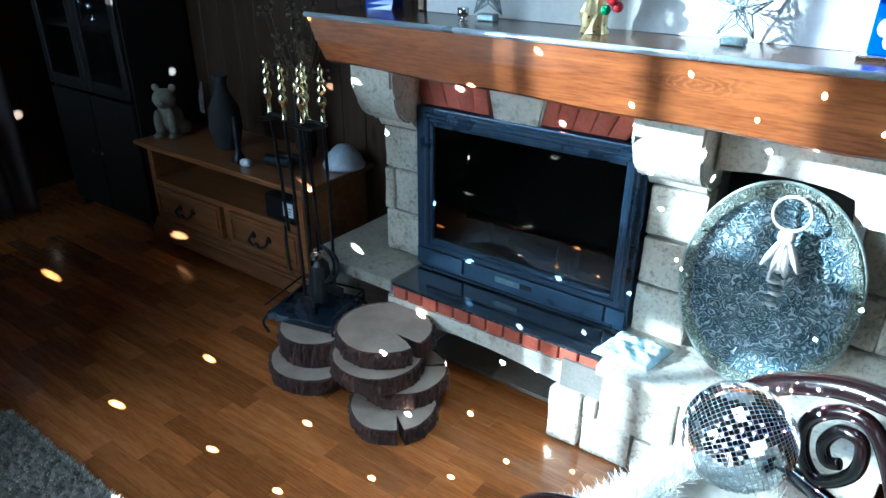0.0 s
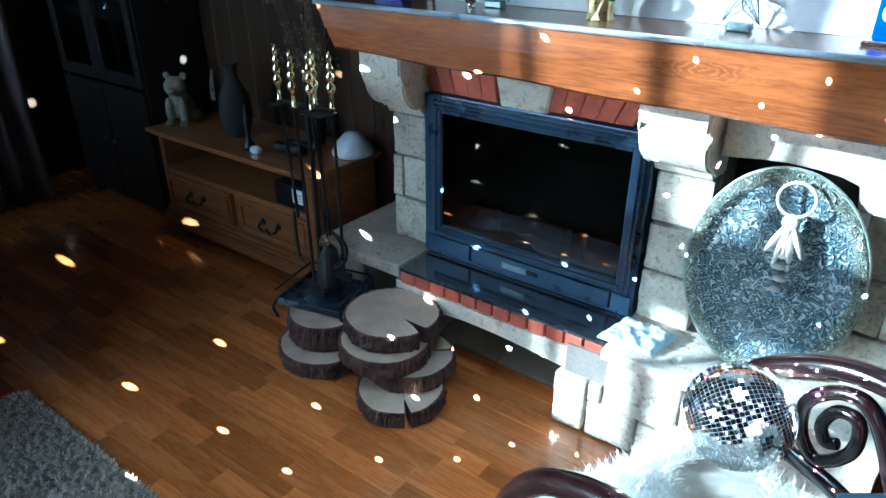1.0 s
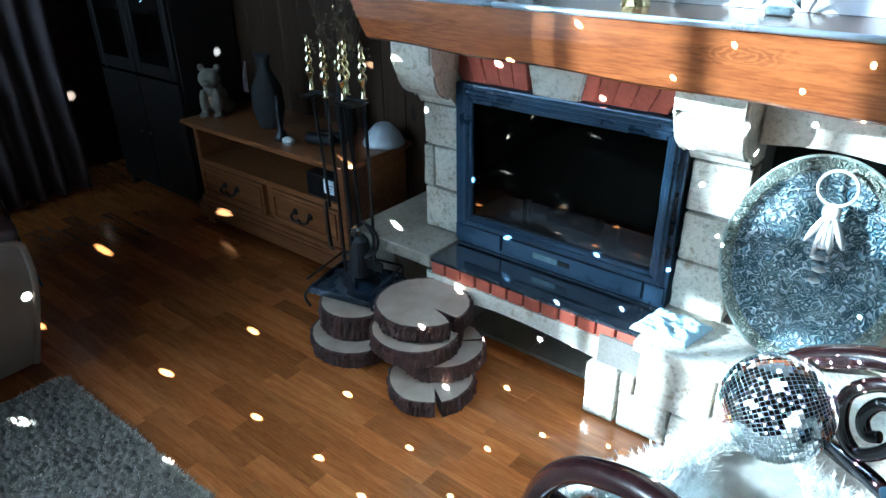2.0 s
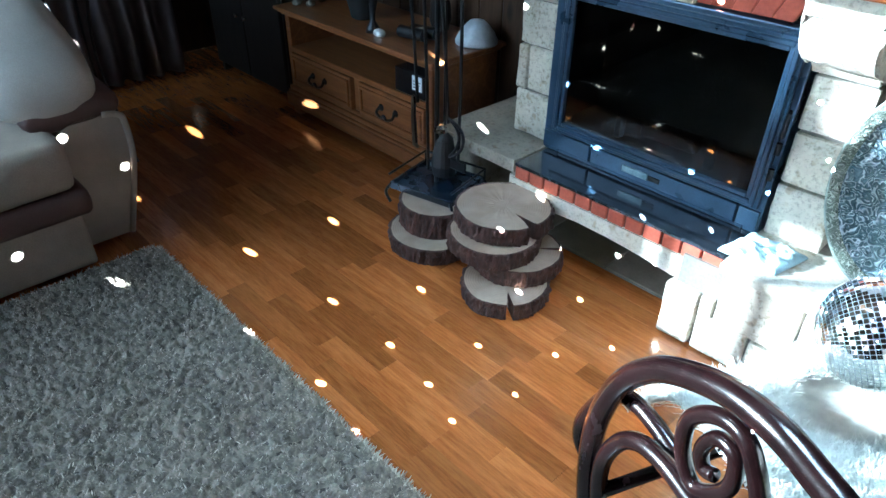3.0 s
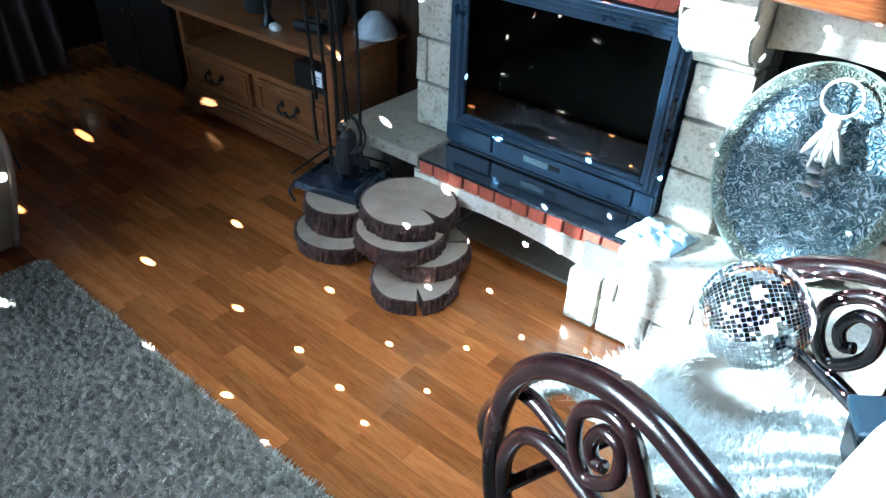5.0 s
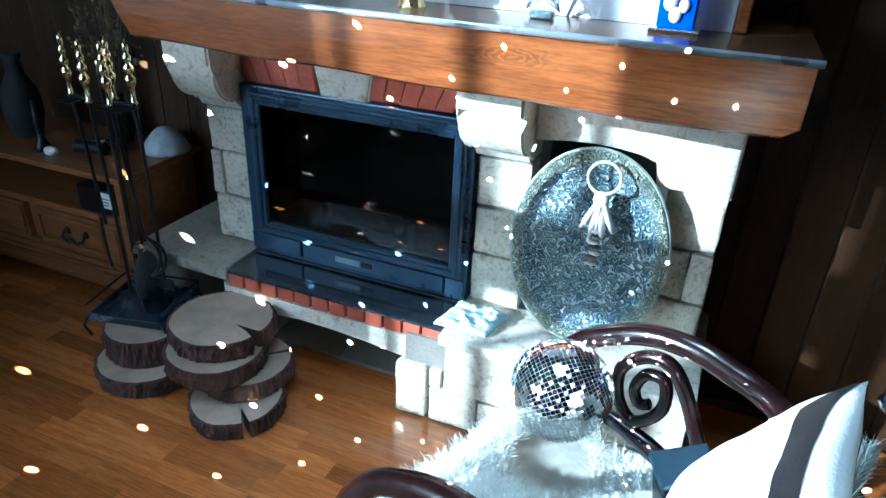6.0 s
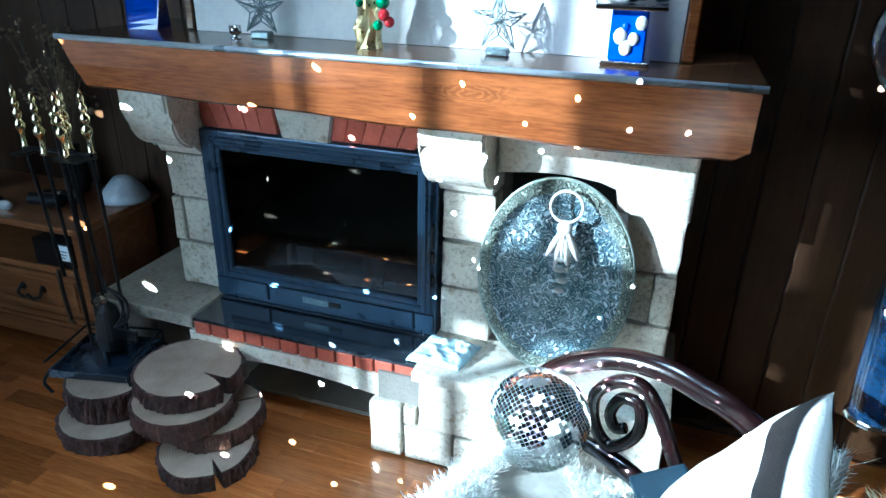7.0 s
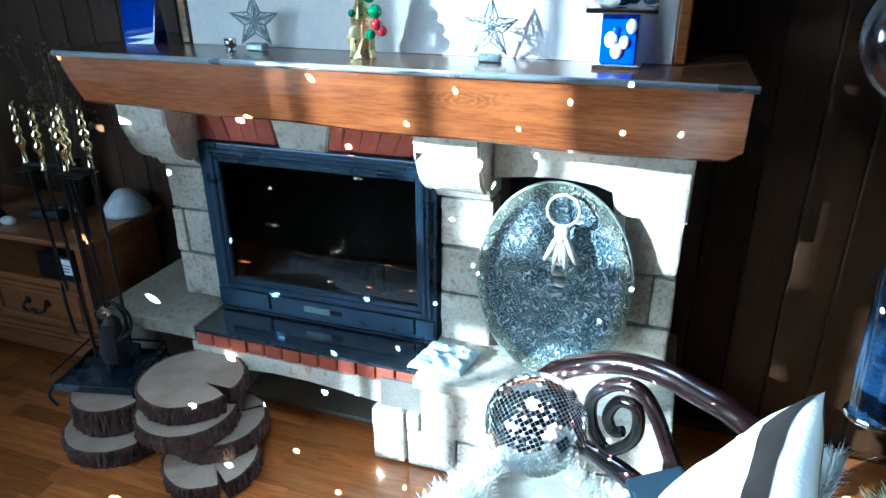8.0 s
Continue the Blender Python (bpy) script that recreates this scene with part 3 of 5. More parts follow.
NX = 60
X0, X1 = -0.176, 1.602
rows_v = []
for i in range(NX + 1):
    t = i / NX
    x = X0 + (X1 - X0) * t
    zb = 1.113 - 0.024 * min(1, t * 1.35) + 0.02 * max(0, (t - 0.975) / 0.025) ** 2.5 + 0.003 * math.sin(t * 21)
    flare = -0.066 * max(0.0, 1 - t * 12) ** 2
    ring = [(x, 0.1, zb), (x, -0.27, zb), (x, -0.281, zb + 0.008), (x + flare * 0.5, -0.286 + 0.002 * math.sin(x * 9), 1.18), (x + flare, -0.286, 1.247), (x + flare, 0.1, 1.247)]
    rows_v.append([bm.verts.new(p) for p in ring])
for a, b in zip(rows_v, rows_v[1:]):
    for j in range(6):
        bm.faces.new((a[j], a[(j + 1) % 6], b[(j + 1) % 6], b[j]))
bm.faces.new(rows_v[0])
bm.faces.new(rows_v[-1][::-1])
part("beam", bm, OAK_MANTEL, mantel)
part("top_board", cbox(-0.244, 1.612, -0.293, 0.2, 1.2475, 1.261, 0.0064, 4), OAK_DARK, mantel, "dark polished top board with rounded edge", True)

# added strip: draws the highlight along the top board's rounded edge
part("edge_glint_strip", tube([(-0.243, -0.2935, 1.2545), (1.611, -0.2935, 1.2545)], 0.0078, seg=14), EDGE_GLINT, mantel, "added pale strip imitating the sky's glint on the board edge", True)

# ---- fireplace insert ----
ins = thing("fireplace_insert", 0.39, 0.0, 0.341, "blue-black cast iron fireplace insert with closed glass door", "fireplace insert")
fr = bmesh.new()
box(fr, -0.02, 0.05, -0.02, 0.05, 0.341, 0.948, 0.005, 2)
box(fr, 0.765, 0.812, -0.02, 0.05, 0.341, 0.948, 0.005, 2)
box(fr, 0.05, 0.765, -0.02, 0.05, 0.895, 0.948, 0.005, 2)
box(fr, 0.05, 0.765, -0.02, 0.05, 0.341, 0.355, 0.003)
part("outer_frame", fr, CAST_IRON, ins)
dr = part("door", cbox(0.02, 0.036, -0.034, 0.0, 0.425, 0.932, 0.003), CAST_IRON, ins, "stepped iron door frame, its bluish sheen put into the colour")
for k, (dx, y) in enumerate(((0.0, -0.034), (0.012, -0.042), (0.026, -0.036))):
    a, b, c, d = 0.02 + dx, 0.795 - dx, 0.425 + dx, 0.932 - dx
    w = 0.016
    for q in ((a, a + w, c, d), (b - w, b, c, d), (a + w, b - w, c, c + w), (a + w, b - w, d - w, d)):
        if k or q[0] > 0.021:
            part("door_rail", cbox(q[0], q[1], y, 0.0, q[2], q[3], 0.003), CAST_IRON, dr)
part("glass", cbox(0.06, 0.756, -0.022, -0.018, 0.464, 0.893), FIRE_GLASS, dr, "dark sooty ceramic glass")
hb = tube([(0.802, -0.03, 0.665), (0.806, -0.046, 0.667), (0.807, -0.047, 0.7), (0.806, -0.046, 0.735), (0.802, -0.03, 0.737)], 0.006)
part("handle", hb, BLACK_IRON, dr, "small black door handle")
for z in (0.53, 0.61):
    part("hinge", tube([(0.802, -0.035, z), (0.802, -0.035, z + 0.035)], 0.008), BLACK_IRON, dr)
for a, b in ((-0.014, 0.19), (0.197, 0.735), (0.742, 0.806)):
    pn = part("drawer_panel", cbox(a, b, -0.03, 0.04, 0.358, 0.418, 0.004, 2), CAST_IRON, ins)
    if a > 0.1 and b < 0.8:
        part("vent_plate", cbox(0.33, 0.43, -0.034, -0.029, 0.377, 0.401, 0.002), PEWTER, pn, "dull metal air slider")
        part("slot", cbox(0.432, 0.475, -0.0335, -0.0295, 0.38, 0.398, 0.002), SOOT_BLACK, pn)
fb = bmesh.new()
box(fb, -0.01, 0.01, 0.05, 0.28, 0.36, 0.93)
box(fb, 0.79, 0.81, 0.05, 0.28, 0.36, 0.93)
box(fb, 0.01, 0.79, 0.26, 0.28, 0.36, 0.93)
box(fb, 0.01, 0.79, 0.05, 0.26, 0.36, 0.44)
box(fb, 0.01, 0.79, 0.05, 0.26, 0.91, 0.93)
part("firebox", fb, SOOT_BLACK, ins)
for x in (0.22, 0.56):
    part("fire_dog", cbox(x, x + 0.03, 0.06, 0.09, 0.44, 0.54, 0.006), CAST_IRON, ins)
part("fire_log", tube([(0.3, 0.14, 0.475), (0.5, 0.13, 0.48)], 0.033, seg=12), BARK, ins)

# ---- log slices ----


def log_slice(cx, cy, z, r, h, turn, seed, label, crack=None, width=0.05):
    rng = random.Random(seed)
    root = thing("log_slice", cx, cy, z, label, "log slice", "stacked log slices")
    root.matrix_basis = pose(cx, cy, z, 0, 0, turn)
    seg = 120
    rad = []
    for j in range(seg):
        a = 2 * math.pi * j / seg
        q = r * (1 + 0.035 * noise.noise((math.cos(a) * 1.6 + seed, math.sin(a) * 1.6, 0.3)) + 0.014 * noise.noise((math.cos(a) * 7, math.sin(a) * 7, seed)))
        if crack is not None:
            d = (a - crack + math.pi) % (2 * math.pi) - math.pi
            if abs(d) < width:
                q *= 0.3 + 0.7 * abs(d) / width
        rad.append(q)
    bm = bmesh.new()
    rings = []
    for zz, k in ((0.0, 0.985), (h * 0.06, 1.02), (h * 0.3, 1.03), (h * 0.55, 1.015), (h * 0.8, 1.03), (h * 0.96, 1.015), (h, 0.975), (h * 0.985, 0.955), (0.004, 0.945)):
        ring = []
        for j in range(seg):
            a = 2 * math.pi * j / seg
            bumpy = 0.012 * noise.noise((math.cos(a) * 15, math.sin(a) * 15, zz * 30 + seed)) - 0.007 * max(0, 0.35 - abs(noise.noise((math.cos(a) * 11, math.sin(a) * 11, zz * 6 + seed * 3)))) if 0 < zz < h * 0.97 else 0
            q = rad[j] * k + bumpy
            ring.append(bm.verts.new((q * math.cos(a), q * math.sin(a), zz)))
        rings.append(ring)
    for a, b in zip(rings, rings[1:]):
        for j in range(seg):
            bm.faces.new((a[j], a[(j + 1) % seg], b[(j + 1) % seg], b[j]))
    me = bpy.data.meshes.new("bark")
    bmesh.ops.recalc_face_normals(bm, faces=bm.faces)
    bm.to_mesh(me)
    bm.free()
    me.materials.append(BARK)
    o = new("bark", me)
    o.parent = root
    o["label"] = "cracked dark brown pine bark"
    bm = bmesh.new()
    top = []
    for f in (0.2, 0.45, 0.7, 0.957):
        top.append([bm.verts.new((rad[j] * f * math.cos(2 * math.pi * j / seg), rad[j] * f * math.sin(2 * math.pi * j / seg), h * 0.985 + 0.0012 * noise.noise((f * 9, j * 0.3, seed)))) for j in range(seg)])
    low = [bm.verts.new((rad[j] * 0.95 * math.cos(2 * math.pi * j / seg), rad[j] * 0.95 * math.sin(2 * math.pi * j / seg), 0.003)) for j in range(seg)]
    bm.faces.new(top[0])
    for a, b in list(zip(top, top[1:])) + [(top[-1], low)]:
        for j in range(seg):
            bm.faces.new((a[j], a[(j + 1) % seg], b[(j + 1) % seg], b[j]))
    bm.faces.new(low[::-1])
    me = bpy.data.meshes.new("sawn_face")
    bmesh.ops.recalc_face_normals(bm, faces=bm.faces)
    bm.to_mesh(me)
    bm.free()
    me.materials.append(SAWN)
    o = new("sawn_face", me)
    o.parent = root
    return root


log_slice(0.206, -0.457, 0.0015, 0.148, 0.06, 0, 1, "round pine log slice with a split, on the floor", -0.7, width=0.07)
log_slice(0.167, -0.352, 0.063, 0.154, 0.062, 40, 2, "bark-edged log slice lying second in the stack", 0.75 - radians(40))
log_slice(0.102, -0.405, 0.1265, 0.158, 0.064, 80, 3, "bark-edged pine log slice, third in the stack")
log_slice(0.08, -0.341, 0.192, 0.168, 0.063, 10, 4, "top log slice with pale face and a radial crack", -0.35, width=0.1)
log_slice(-0.201, -0.417, 0.0015, 0.165, 0.063, 20, 5, "shaded log slice on the parquet", 2.0)
log_slice(-0.225, -0.372, 0.066, 0.142, 0.103, 50, 6, "thick shaded log slice carrying the fire tool stand", 2.4, width=0.09)

# ---- fire tool stand ----
tools = thing("fire_tool_stand", -0.29, -0.306, 0.159, "black iron fire tool stand with brass-handled tools", "fire tools")
TX, TY = -0.288, -0.312
TM = pose(TX, TY, 0, 0, 0, 13)
TW, TD = 0.14, 0.122
bm = cbox(-TW + 0.006, TW - 0.006, -TD + 0.006, TD - 0.006, 0.178, 0.187, 0.003, m=TM)
box(bm, -TW, TW, -TD, -TD + 0.012, 0.171, 0.2, 0.003, m=TM)
box(bm, -TW, TW, TD - 0.012, TD, 0.171, 0.2, 0.003, m=TM)
box(bm, -TW, -TW + 0.012, -TD + 0.012, TD - 0.012, 0.171, 0.2, 0.003, m=TM)
box(bm, TW - 0.012, TW, -TD + 0.012, TD - 0.012, 0.171, 0.2, 0.003, m=TM)
part("base_tray", bm, TRAY_IRON, tools, "blue-black ash tray with a raised lip")
ring = [TM @ Vector((a * TW, b * TD, 0.232)) for a, b in ((-1, -1), (1, -1), (1, 1), (-1, 1))]
bm = bmesh.new()
for a, b in zip(ring[1:], ring[2:] + ring[:1]):
    tube([a, b], 0.0045, bm=bm, seg=8)
for a in ring[2:]:
    tube([(a.x, a.y, 0.19), a], 0.0045, bm=bm, seg=8)
part("tray_rail", bm, BLACK_IRON, tools)
for a, b in ((-1, -1), (1, -1), (1, 1), (-1, 1)):
    top = TM @ Vector((a * (TW - 0.004), b * (TD - 0.004), 0.19))
    out = TM @ Vector((a * (TW + 0.014), b * (TD + 0.006), 0.155))
    foot = TM @ Vector((a * (TW - 0.002), b * TD, 0.112 if a < 0 else 0.159))
    part("leg", tube(spline([top, out, foot], 6), 0.006, seg=8), BLACK_IRON, tools)
part("centre_rod", tube([(TX - 0.005, TY, 0.187), (TX - 0.005, TY, 1.0)], 0.009), BLACK_IRON, tools)
part("finial", lathe([(0.008, 0), (0.014, 0.01), (0.008, 0.022), (0.013, 0.034), (0.001, 0.052)], TX - 0.005, TY, 0.998, 14), BRASS, tools, "brass finial", True)
part("cross_arm", tube([(TX - 0.16, TY, 0.915), (TX + 0.1, TY + 0.01, 0.915)], 0.006), BLACK_IRON, tools)
for a, b in ((-0.165, -0.115), (0.0, 0.1)):
    part("hook_plate", cbox(TX + a, TX + b, TY - 0.045, TY + 0.035, 0.9, 0.908, 0.003), BLACK_IRON, tools)


def brass_grip(bm, p):
    lathe([(0.006, 0), (0.014, 0.004), (0.008, 0.012), (0.0075, 0.045), (0.009, 0.055), (0.0165, 0.066), (0.0165, 0.082), (0.007, 0.092), (0.0145, 0.103), (0.0145, 0.116), (0.006, 0.125), (0.012, 0.135), (0.012, 0.146), (0.006, 0.155), (0.0095, 0.166), (0.0085, 0.18), (0.001, 0.198)], p[0], p[1], p[2], 14, bm)


for kind, gx, gy, ex, ey, ez in (("shovel", -0.437, -0.31, -0.378, -0.33, 0.49), ("poker", -0.33, -0.34, -0.315, -0.335, 0.24), ("brush", -0.3, -0.27, -0.28, -0.285, 0.42), ("tongs", -0.25, -0.335, -0.215, -0.33, 0.46), ("rake", -0.205, -0.285, -0.19, -0.3, 0.3)):
    tl = part("fire_" + kind, tube([(gx, gy, 0.91), ((gx + ex) / 2 + 0.004, (gy + ey) / 2, (0.91 + ez) / 2), (ex, ey, ez)], 0.006, seg=10), BLACK_IRON, tools)
    g = bmesh.new()
    brass_grip(g, (gx, gy, 0.909 + 0.02 * abs(gx + 0.3)))
    part("grip", g, BRASS, tl, "turned shiny brass grip", True)
    if kind == "shovel":
        sh = extrude_profile([(-0.05, -0.02), (-0.062, -0.12), (-0.07, -0.235), (0.0, -0.205), (0.06, -0.14), (0.062, -0.08), (0.05, -0.02), (0.03, 0.012), (0.0, 0.022), (-0.03, 0.012)], -0.004, 0.004)
        for v in sh.verts:
            v.co.y -= 2.6 * v.co.x ** 2
        bmesh.ops.transform(sh, matrix=pose(ex - 0.012, ey - 0.004, ez, 4, 8, -35), verts=sh.verts)
        part("shovel_blade", sh, BLACK_IRON, tl)
    if kind == "brush":
        part("bristles", lathe([(0.012, 0), (0.034, -0.025), (0.05, -0.13), (0.046, -0.17), (0.002, -0.172)], ex, ey, ez - 0.03, 18), BLACK_CLOTH, tl)
        part("ferrule", lathe([(0.011, 0), (0.024, -0.01), (0.026, -0.025), (0.012, -0.032)], ex, ey - 0.02, ez + 0.005, 16), CHROME, tl, "chrome ferrule")
    if kind == "tongs":
        for k in (0.0, 0.022):
            part("tong_arm", tube(spline([(ex, ey, ez + 0.02), (ex + 0.03 + k, ey + 0.01, ez - 0.01), (ex + 0.045 + k, ey + 0.012, ez - 0.05), (ex + 0.028 + k, ey + 0.01, ez - 0.1), (ex + 0.008, ey, ez - 0.13)], 6), 0.0055), BLACK_IRON, tl)
    if kind == "rake":
        part("rake_head", cbox(ex - 0.04, ex + 0.04, ey - 0.006, ey + 0.006, ez - 0.03, ez + 0.01, 0.003), BLACK_IRON, tl)

# ---- oval tray in the niche ----
tray = thing("oval_metal_tray", 1.183, -0.04, 0.345, "oval embossed metal tray propped against the niche", "metal tray")
bm = bmesh.new()
RX, RZ = 0.222, 0.296
M = pose(1.183, -0.05, 0.64, -4, 0, 0)
prof = [(0.0, 0.0), (0.2, 0.0), (0.4, 0.0), (0.55, 0.0), (0.68, 0.0), (0.8, -0.004), (0.86, -0.016), (0.9, -0.02), (0.96, -0.021), (1.0, -0.017), (1.0, -0.011), (0.88, -0.008), (0.8, 0.008), (0.5, 0.01), (0.02, 0.01)]
rings = []
seg = 96
for f, y in prof:
    ringv = []
    for j in range(seg):
        a = 2 * math.pi * j / seg
        u, w = RX * f * math.cos(a), RZ * f * math.sin(a)
        bumps = 0.0035 * noise.noise((u * 40, w * 40, 1)) if f < 0.8 else 0.002 * math.sin(a * 40) if 0.85 < f < 0.99 else 0
        ringv.append(bm.verts.new(M @ Vector((u, y + bumps, w))))
    rings.append(ringv)
for a, b in zip(rings, rings[1:]):
    for j in range(seg):
        bm.faces.new((a[j], a[(j + 1) % seg], b[(j + 1) % seg], b[j]))


def embossed_metal(name, low, high, scale, metal):
    """Chased scrollwork: warped noise folded into curling ridges."""
    m, nt, b = nodes_of(name)
    v = coords(nt)
    n = nt.nodes.new("ShaderNodeTexNoise")
    n.inputs["Scale"].default_value = scale
    n.inputs["Detail"].default_value = 1.0
    n.inputs["Distortion"].default_value = 1.6
    nt.links.new(v, n.inputs["Vector"])
    mul = nt.nodes.new("ShaderNodeMath")
    mul.operation = "MULTIPLY"
    mul.inputs[1].default_value = 30.0
    nt.links.new(n.outputs[0], mul.inputs[0])
    sn = nt.nodes.new("ShaderNodeMath")
    sn.operation = "SINE"
    nt.links.new(mul.outputs[0], sn.inputs[0])
    # ridges coloured pale and hollows dark: glints and shade painted on the relief
    nt.links.new(mixc(nt, ramp(nt, sn.outputs[0], [(0.0, low), (0.85, high)]), ramp(nt, tex(nt, v, 12), [(0.35, low), (0.7, high)]), 0.35), b.inputs["Base Color"])
    b.inputs["Metallic"].default_value = metal
    b.inputs["Roughness"].default_value = 0.34
    relief(nt, b, sn.outputs[0], 1.0, 0.008)
    return m


# blue tones put the mirrored sky into the metal's base colour
EMBOSSED = embossed_metal("embossed_metal", (0.07, 0.15, 0.2), (0.72, 0.86, 0.93), 30, 0.35)
CHASED_RIM = embossed_metal("chased_rim", (0.16, 0.21, 0.18), (0.66, 0.74, 0.66), 38, 0.35)
part("dish", bm, EMBOSSED, tray, "embossed dish with the reflected sky's blue put into its colour", True)
bm = bmesh.new()
band = []
for f, y in ((0.862, -0.018), (0.885, -0.0255), (0.93, -0.027), (0.975, -0.0255), (0.993, -0.018)):
    band.append([bm.verts.new(M @ Vector((RX * f * math.cos(a), y + 0.002 * noise.noise((math.cos(a) * 30, math.sin(a) * 30, f * 60)), RZ * f * math.sin(a)))) for a in (2 * math.pi * j / 240 for j in range(240))])
for a, b in zip(band, band[1:]):
    for j in range(240):
        bm.faces.new((a[j], a[(j + 1) % 240], b[(j + 1) % 240], b[j]))
part("chased_rim", bm, CHASED_RIM, tray, "paler greenish chased rim", True)
part("rim_edge", tube([M @ Vector((RX * 1.0 * math.cos(j * math.pi / 60), -0.016, RZ * 1.0 * math.sin(j * math.pi / 60))) for j in range(120)], 0.0045, True, 8), RIM, tray, "rolled pale rim edge", True)
kn = part("ring_handle", tube([M @ Vector((0.02 + 0.044 * math.cos(t * 0.2618), -0.05, 0.228 + 0.044 * math.sin(t * 0.2618))) for t in range(24)], 0.0045, True, 8), PEBBLE, tray, "pale metal ring", True)
orn = thing("hanging_ornament", 1.2, -0.09, 0.6, "pale carved ornament hanging on the tray's ring", "ornament")
bm = bmesh.new()
for i, (dx, dz, rx, rz, tl) in enumerate(((0.0, 0.165, 0.022, 0.025, 0), (-0.024, 0.12, 0.009, 0.05, 24), (0.026, 0.12, 0.009, 0.05, -24), (-0.01, 0.1, 0.009, 0.06, 8), (0.012, 0.095, 0.009, 0.06, -9), (0.0, 0.12, 0.008, 0.06, 0))):
    bmesh.ops.create_uvsphere(bm, u_segments=12, v_segments=8, radius=1, matrix=M @ pose(0.02 + dx, -0.045, dz - 0.0, 0, tl, 0) @ Matrix.Diagonal((rx, 0.014, rz, 1)))
part("petals", bm, PEBBLE, orn, "whitish carved petals", True)
for i in range(7):
    bm = bmesh.new()
    bmesh.ops.create_uvsphere(bm, u_segments=10, v_segments=6, radius=1, matrix=M @ pose(0.022 + 0.006 * math.sin(i * 2.1), -0.045, 0.075 - 0.016 * i) @ Matrix.Diagonal((0.022 - 0.001 * i, 0.014, 0.0075, 1)))
    part("bead", bm, PEWTER if i % 2 else PEBBLE, orn, "", True)

# ---- cloth on the hearth ----
cl = thing("folded_cloth", 0.88, -0.11, 0.344, "pale blue crumpled cloth on the stone ledge", "cloth")
bm = bmesh.new()
bmesh.ops.create_grid(bm, x_segments=48, y_segments=40, size=0.5)
for v in bm.verts:
    x, y = v.co.x, v.co.y
    edge = max(abs(x), abs(y)) * 2
    v.co = Vector((0.875 + 0.17 * x + 0.03 * y, -0.115 + 0.15 * y, 0.349 + (1 - min(1, edge) ** 8) * (0.02 + 0.012 * noise.noise((x * 4, y * 7, 2)) + 0.006 * noise.noise((x * 11, y * 16, 5)) + 0.005 * math.sin(x * 9 + y * 17 + 2 * math.sin(x * 7)))))
bmesh.ops.solidify(bm, geom=list(bm.faces), thickness=0.004)
part("cloth_sheet", bm, BLUE_CLOTH, cl, "", True)

# ---- mirror ball on the chair ----
BALL = Vector((1.284, -0.8, 0.719))
BR = 0.095
mb = thing("mirror_ball", BALL.x, BALL.y, BALL.z - BR, "mirror ball with small square silvery tiles lying on fur", "mirror ball")
LAT, LON = 36, 72
tilt = Vector((0.8, 0.45, 0.4)).to_track_quat("Z", "Y").to_matrix().to_4x4()


def ball_point(i, j, r):
    a, b = math.pi * i / LAT, 2 * math.pi * j / LON
    return BALL + tilt @ Vector((r * math.sin(a) * math.cos(b), r * math.sin(a) * math.sin(b), r * math.cos(a)))


# shell with pinholes: a small lamp inside stands in for the sun's reflections off the facets
bm = bmesh.new()
tiles = bmesh.new()
for i in range(LAT):
    step = 2 if 9 <= i <= 26 else 3 if 4 <= i <= 31 else 6
    for j in range(LON):
        q = [ball_point(i, j, BR - 0.0015), ball_point(i + 1, j, BR - 0.0015), ball_point(i + 1, j + 1, BR - 0.0015), ball_point(i, j + 1, BR - 0.0015)]
        way = (q[0] + q[2] - BALL * 2).normalized()
        shut = way.z < -0.8 or (way.z < -0.2 and way.y < -0.1 and way.x > -0.5) or (way.x > 0.2 and -0.4 < way.z < 0.25)
        hole = not shut and i % 2 == 1 and 0 < i < LAT - 1 and j % step == (i // 2) % step
        t = [ball_point(i + 0.06, j + 0.06, BR), ball_point(i + 0.94, j + 0.06, BR), ball_point(i + 0.94, j + 0.94, BR), ball_point(i + 0.06, j + 0.94, BR)]
        for pts, mesh in ((q, bm), (t, tiles)):
            vs = [mesh.verts.new(p) for p in pts]
            if not hole:
                mesh.faces.new(vs)
            else:
                c = sum(pts, Vector()) / 4
                n = (c - BALL).normalized()
                e1 = (pts[1] - pts[0]).normalized()
                e2 = n.cross(e1)
                cc = [c + (e1 * math.cos(k) + e2 * math.sin(k)) * 0.0006 for k in (math.pi * 0.25 * s + math.atan2((pts[0] - c).dot(e2), (pts[0] - c).dot(e1)) for s in range(0, 8))]
                d = 1 if (pts[1] - c).dot(e1 * math.cos(math.atan2((pts[0] - c).dot(e2), (pts[0] - c).dot(e1)) + math.pi / 2) + e2 * math.sin(math.atan2((pts[0] - c).dot(e2), (pts[0] - c).dot(e1)) + math.pi / 2)) > 0 else -1
                iv = [mesh.verts.new(p) for p in cc]
                for s in range(4):
                    a, b2 = (2 * s * d) % 8, (2 * s * d + 2 * d) % 8
                    mesh.faces.new((vs[s], vs[(s + 1) % 4], iv[b2], iv[(a + d) % 8], iv[a]))
bmesh.ops.remove_doubles(bm, verts=bm.verts, dist=1e-5)
part("shell", bm, GROUT, mb, "pale grout between the tiles")
tl = part("tiles", tiles, MIRROR, mb, "hundreds of small square mirror tiles")
tl["kind"] = "stuff"
spark = new("mirror_ball_sparks", bpy.data.lights.new("mirror_ball_sparks", "POINT"))
spark.data.energy = SPARK_WATTS
spark.data.shadow_soft_size = 0.0002
spark.data.color = (1.0, 0.95, 0.85)
spark.location = BALL

# ---- rattan chair ----
U, V = Vector((0.935, -0.354, 0)), Vector((0.354, 0.935, 0))
